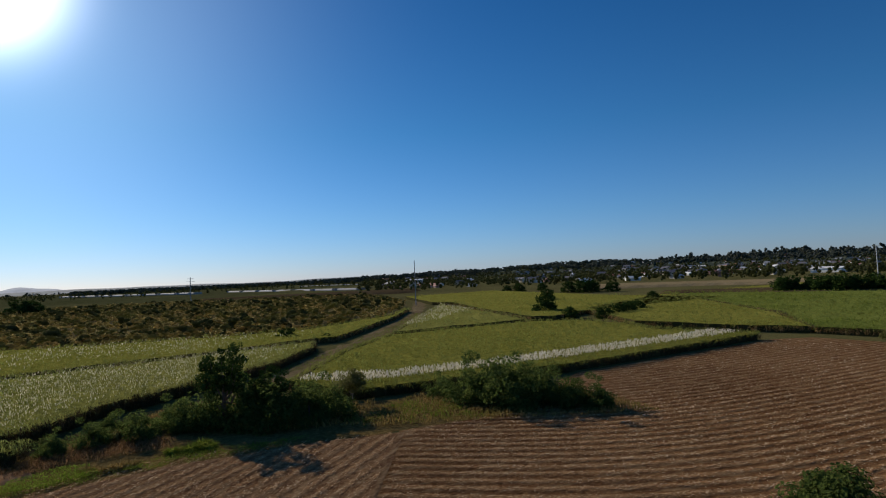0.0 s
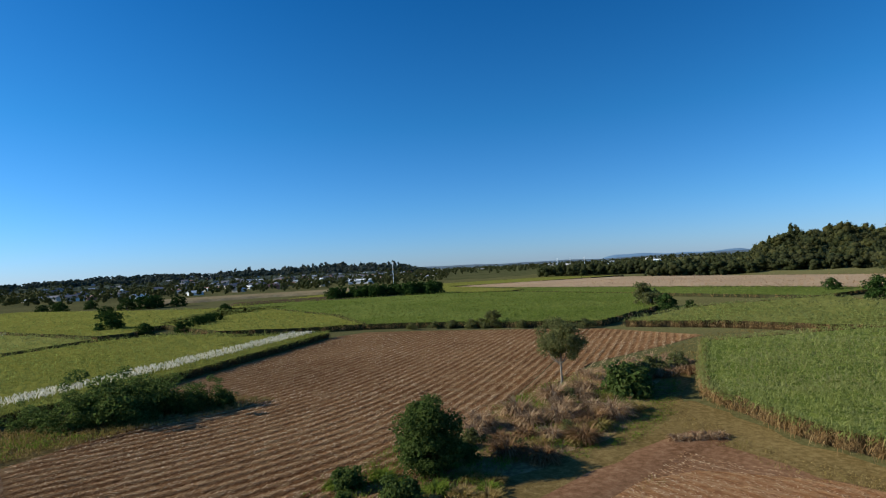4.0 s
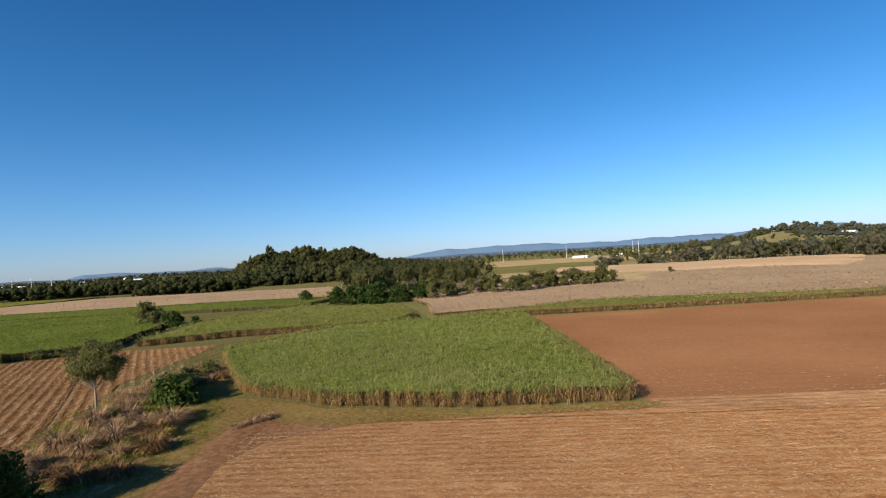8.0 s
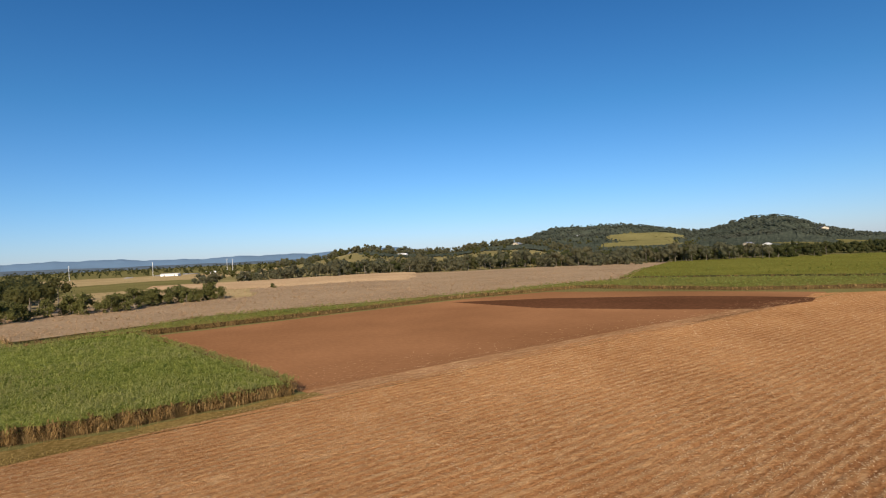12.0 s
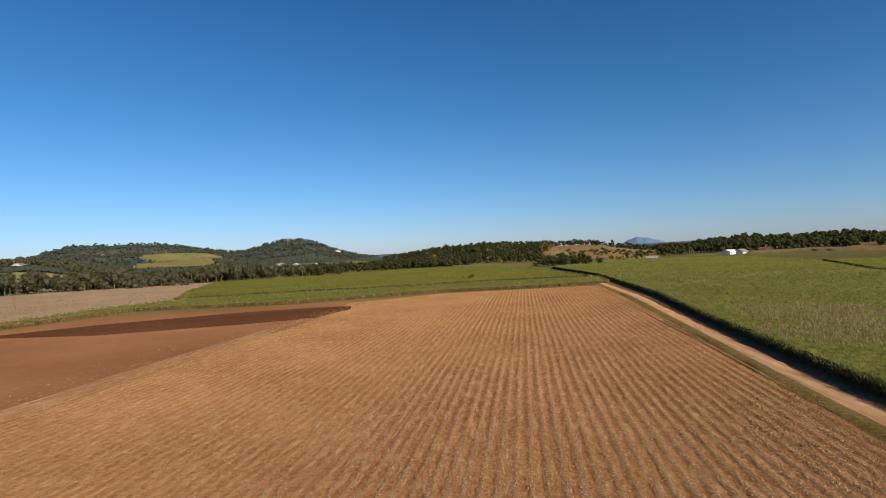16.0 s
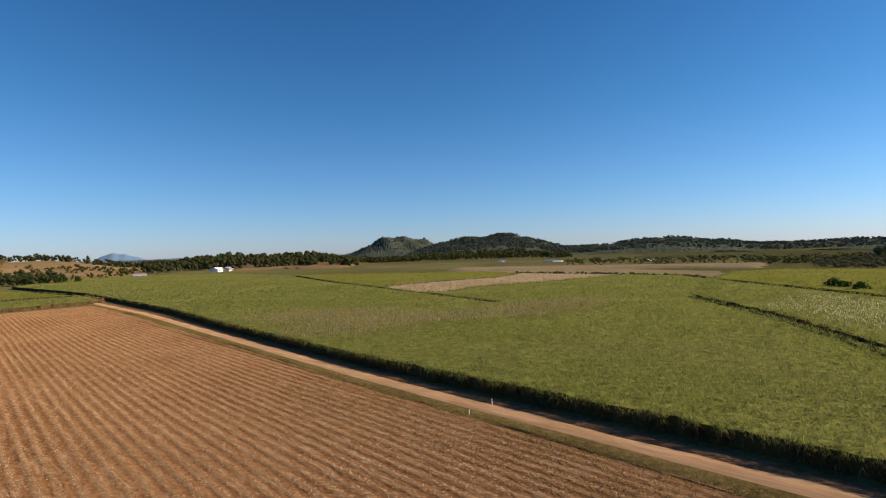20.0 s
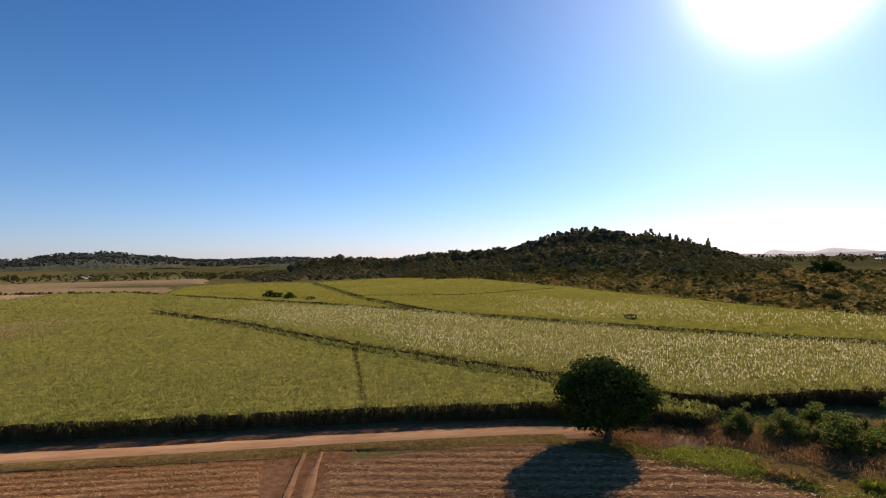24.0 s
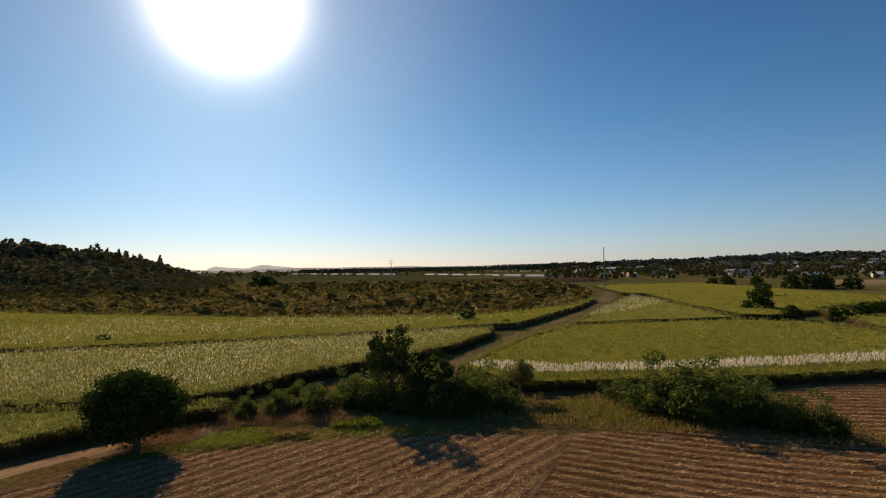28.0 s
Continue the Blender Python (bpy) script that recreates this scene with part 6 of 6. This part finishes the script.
ridge("backdrop_isles", 317, 326, 4450, 52, "isle_haze", "pale hazy island on the sea horizon", ((0.2, 11, 1), (0.06, 23, 1)))
ridge("backdrop_hill", 199, 205.5, 3900, 58, "ridge_haze", "hill tinted haze-blue far off beyond the track", ((0.2, 3.1, 0.1), (0.03, 23, 1)), 0.35)
ridge("backdrop_hills", 60, 74, 4200, 42, "ridge_haze", "low hills tinted haze-blue beyond the plain", ((0.15, 7, 0.5), (0.06, 23, 1)))

# ---- houses and sheds ----


def box_bm(bm, x0, x1, y0, y1, z0, z1):
    m = Matrix.LocRotScale(((x0 + x1) / 2, (y0 + y1) / 2, (z0 + z1) / 2), None, (x1 - x0, y1 - y0, z1 - z0))
    bmesh.ops.create_cube(bm, size=1, matrix=m)


def box_mesh(name, mat, *b):
    bm = bmesh.new()
    box_bm(bm, *b)
    return bm_mesh(name, bm, M[mat])


def house(label, ln, wd, hgt, rise, wall, roof):
    """A gabled house with eaves, door and windows."""
    top = new("house")
    tagged(top, label, "house", "houses of the town")
    bm = bmesh.new()
    x, y = ln / 2, wd / 2
    pts = [(-x, -y, 0), (x, -y, 0), (x, y, 0), (-x, y, 0), (-x, -y, hgt), (x, -y, hgt), (x, y, hgt), (-x, y, hgt), (-x, 0, hgt + rise), (x, 0, hgt + rise)]
    v = [bm.verts.new(p) for p in pts]
    for f in ((0, 1, 5, 4), (2, 3, 7, 6), (1, 2, 6, 9, 5), (3, 0, 4, 8, 7)):
        bm.faces.new([v[i] for i in f])
    part("wall", bm_mesh("wall", bm, M[wall]), top)
    bm = bmesh.new()
    e, t = 0.7, 0.25
    for s in (-1, 1):
        k = rise / y
        q = [(-x - e, s * (y + e), hgt - k * e), (x + e, s * (y + e), hgt - k * e), (x + e, 0, hgt + rise), (-x - e, 0, hgt + rise)]
        a = [bm.verts.new((p[0], p[1], p[2] + 0.05)) for p in q]
        b = [bm.verts.new((p[0], p[1], p[2] + 0.05 + t)) for p in q]
        bm.faces.new(a)
        bm.faces.new(b)
        for i in range(4):
            j = (i + 1) % 4
            bm.faces.new((a[i], a[j], b[j], b[i]))
    bmesh.ops.recalc_face_normals(bm, faces=bm.faces[:])
    part("roof", bm_mesh("roof", bm, M[roof]), top)
    for sx in (-0.3, 0.28):
        for sy in (-1, 1):
            part("window", box_mesh("window", "glass", sx * ln - 0.9, sx * ln + 0.9, sy * (y + 0.02) - 0.05, sy * (y + 0.02) + 0.05, hgt * 0.35, hgt * 0.8), top)
    part("door", box_mesh("door", "white", -0.5, 0.5, -y - 0.07, -y + 0.03, 0, 2.05), top)
    return top


kinds = [house("white-walled house with a pale grey metal roof", 15, 9, 2.9, 2.0, "white", "white"),
         house("cream house with a grey metal roof", 13, 9, 2.8, 1.9, "wall_cream", "roof_grey"),
         house("brick house with a red tiled roof", 16, 10, 2.7, 2.2, "wall_brick", "roof_red"),
         house("cream two-storey house with a dark roof", 13, 9, 5.2, 2.0, "wall_cream", "roof_dark"),
         house("long white shed with a shallow white roof", 30, 14, 4.5, 1.6, "white", "white")]


def settle(k, az, r, turn, size=1.0, label=""):
    x, y = polar(az, r)
    o = copy_thing(kinds[k], pose(x, y, float(land(x, y)) - 0.1, 0, 0, turn) @ Matrix.Scale(size, 4))
    return tagged(o, label)


for k, ob in enumerate(kinds):
    x, y = polar(20 + 4 * k, 640 + 20 * k)
    ob.matrix_basis = pose(float(x), float(y), float(land(x, y)) - 0.1, 0, 0, 30 * k)
for i in range(300):
    a = rng.uniform(354, 404) if i % 3 else rng.uniform(378, 403)
    r = rng.uniform(640, 1380) if a < 378 else rng.uniform(780, 1420)
    settle(int(rng.choice([0, 1, 1, 2, 3, 3, 4], p=[0.18, 0.2, 0.16, 0.2, 0.12, 0.12, 0.02])), a % 360, r, rng.uniform(0, 360), rng.uniform(0.75, 1.1))
for i in range(14):
    settle(int(rng.choice([0, 1, 4])), rng.uniform(42, 68), rng.uniform(1000, 1800), rng.uniform(0, 360), rng.uniform(0.7, 1.2), "white industrial shed on the plain")
for k, a, r, s in ((4, 58.2, 632, 1.0), (0, 90.3, 470, 1.0), (4, 109.5, 860, 0.8), (0, 113, 900, 0.9), (1, 127, 900, 1.2), (0, 132, 880, 1.0), (1, 144, 900, 1.3), (0, 150, 1180, 1.3), (0, 167, 900, 1.0), (1, 165.5, 920, 1.0),
                   (0, 169, 900, 1.0), (3, 171, 1200, 1.4), (0, 190, 900, 1.1), (1, 203.6, 560, 0.8), (0, 210.3, 640, 1.0), (1, 211.2, 648, 1.0), (0, 239.3, 696, 0.85), (1, 244.2, 645, 0.9), (0, 245, 640, 0.7), (1, 254, 600, 0.8)):
    settle(k, a, r, a * 7 % 180, s, "small pale farmhouse among trees and fields")


def tunnel(x, y, turn, ln, wd, hgt=1.7):
    """A long low greenhouse with an arched film cover and end frames."""
    top = new("greenhouse")
    tagged(top, "long low white film greenhouse on the plain", "greenhouse", "greenhouses on the plain")
    t = np.linspace(0, np.pi, 9)
    vs = [(s * ln / 2, wd / 2 * math.cos(q), hgt * math.sin(q) ** 0.7) for s in (-1, 1) for q in t]
    fs = [(i, i + 1, 9 + i + 1, 9 + i) for i in range(8)]
    part("cover", mesh_np("cover", vs, fs, M["plastic_white"], True), top)
    for s in (-1, 1):
        part("end_frame", box_mesh("end_frame", "steel", s * ln / 2 - 0.1, s * ln / 2 + 0.1, -wd / 2, wd / 2, 0, hgt + 0.1), top)
    top.matrix_basis = pose(float(x), float(y), 0.3, 0, 0, turn)
    return top


for i in range(9):
    u = i / 8
    tunnel(-832 + 393 * u, 1227 - 262 * u, -33.7, 50, 16, 3.6)
for i in range(7):
    u = i / 6
    tunnel(-358 + 238 * u, 974 - 221 * u, -42.9, 47, 16, 2.6)
for i in range(5):
    u = i / 4
    tunnel(-300 + 150 * u, 1250 - 90 * u, -31, 40, 14, 3)
for i in range(3):
    x, y = polar(106 + 2.6 * i, 880 + 40 * (i % 3))
    tunnel(x, y, -20 + 12 * i, 36, 9)

# ---- poles and posts ----


def tube_mesh(name, pts, radii, mat, sides=8):
    v, f = ring_tube(pts, radii, sides)
    return mesh_np(name, v, f, M[mat], True)


def pole(x, y, hgt, r0, r1, arms, label, mat="steel"):
    top = new("power_pole")
    tagged(top, label, "pole")
    part("shaft", tube_mesh("shaft", [(0, 0, 0), (0, 0, hgt * 0.5), (0, 0, hgt)], [r0, (r0 + r1) / 2, r1], mat), top)
    for z, w in arms:
        arm = part("crossarm", box_mesh("crossarm", mat, -w / 2, w / 2, -0.12, 0.12, z - 0.12, z + 0.12), top)
        for s in (-1, 1):
            part("insulator", tube_mesh("insulator", [(s * w * 0.46, 0, z + 0.1), (s * w * 0.46, 0, z + 0.6)], [0.12, 0.06], "white", 6), arm)
    top.matrix_basis = pose(x, y, float(land(x, y)))
    return top


pole(-7, 310, 25.5, 0.34, 0.2, (), "tall slender grey steel power pole beside the farm track")
px, py = polar(335.8, 618)
pole(float(px), float(py), 25, 0.6, 0.35, ((23.5, 7), (20.5, 9)), "grey power pole with two crossarms on the plain")
px, py = polar(39.6, 555)
pole(float(px), float(py), 24, 0.35, 0.25, ((23.5, 3),), "tall pale pole by the town's edge", "white")
for a in (56.7, 58.0, 59.4):
    px, py = polar(a, 625)
    pole(float(px), float(py), 19, 0.28, 0.2, ((18.7, 2.6),), "white floodlight pole by a sports ground", "white")
for a, r in ((101.5, 915), (108, 900), (114.5, 860), (115, 900)):
    px, py = polar(a, r)
    pole(float(px), float(py), 22, 0.35, 0.2, ((21, 5),), "pale power pole on the inland plain", "white")


def marker(x, y, hgt):
    top = new("marker_post")
    tagged(top, "short white marker post beside the dirt track", "post", "track marker posts")
    part("post", tube_mesh("post", [(0, 0, 0), (0, 0, hgt * 0.9)], [0.045, 0.042], "white", 8), top)
    part("cap", tube_mesh("cap", [(0, 0, hgt * 0.9), (0, 0, hgt * 0.97), (0, 0, hgt)], [0.05, 0.048, 0.02], "white", 8), top)
    top.matrix_basis = pose(x, y, 0.15)
    return top


marker(-43.9, -13.5, 0.55)
marker(-47.9, -13.3, 0.8)
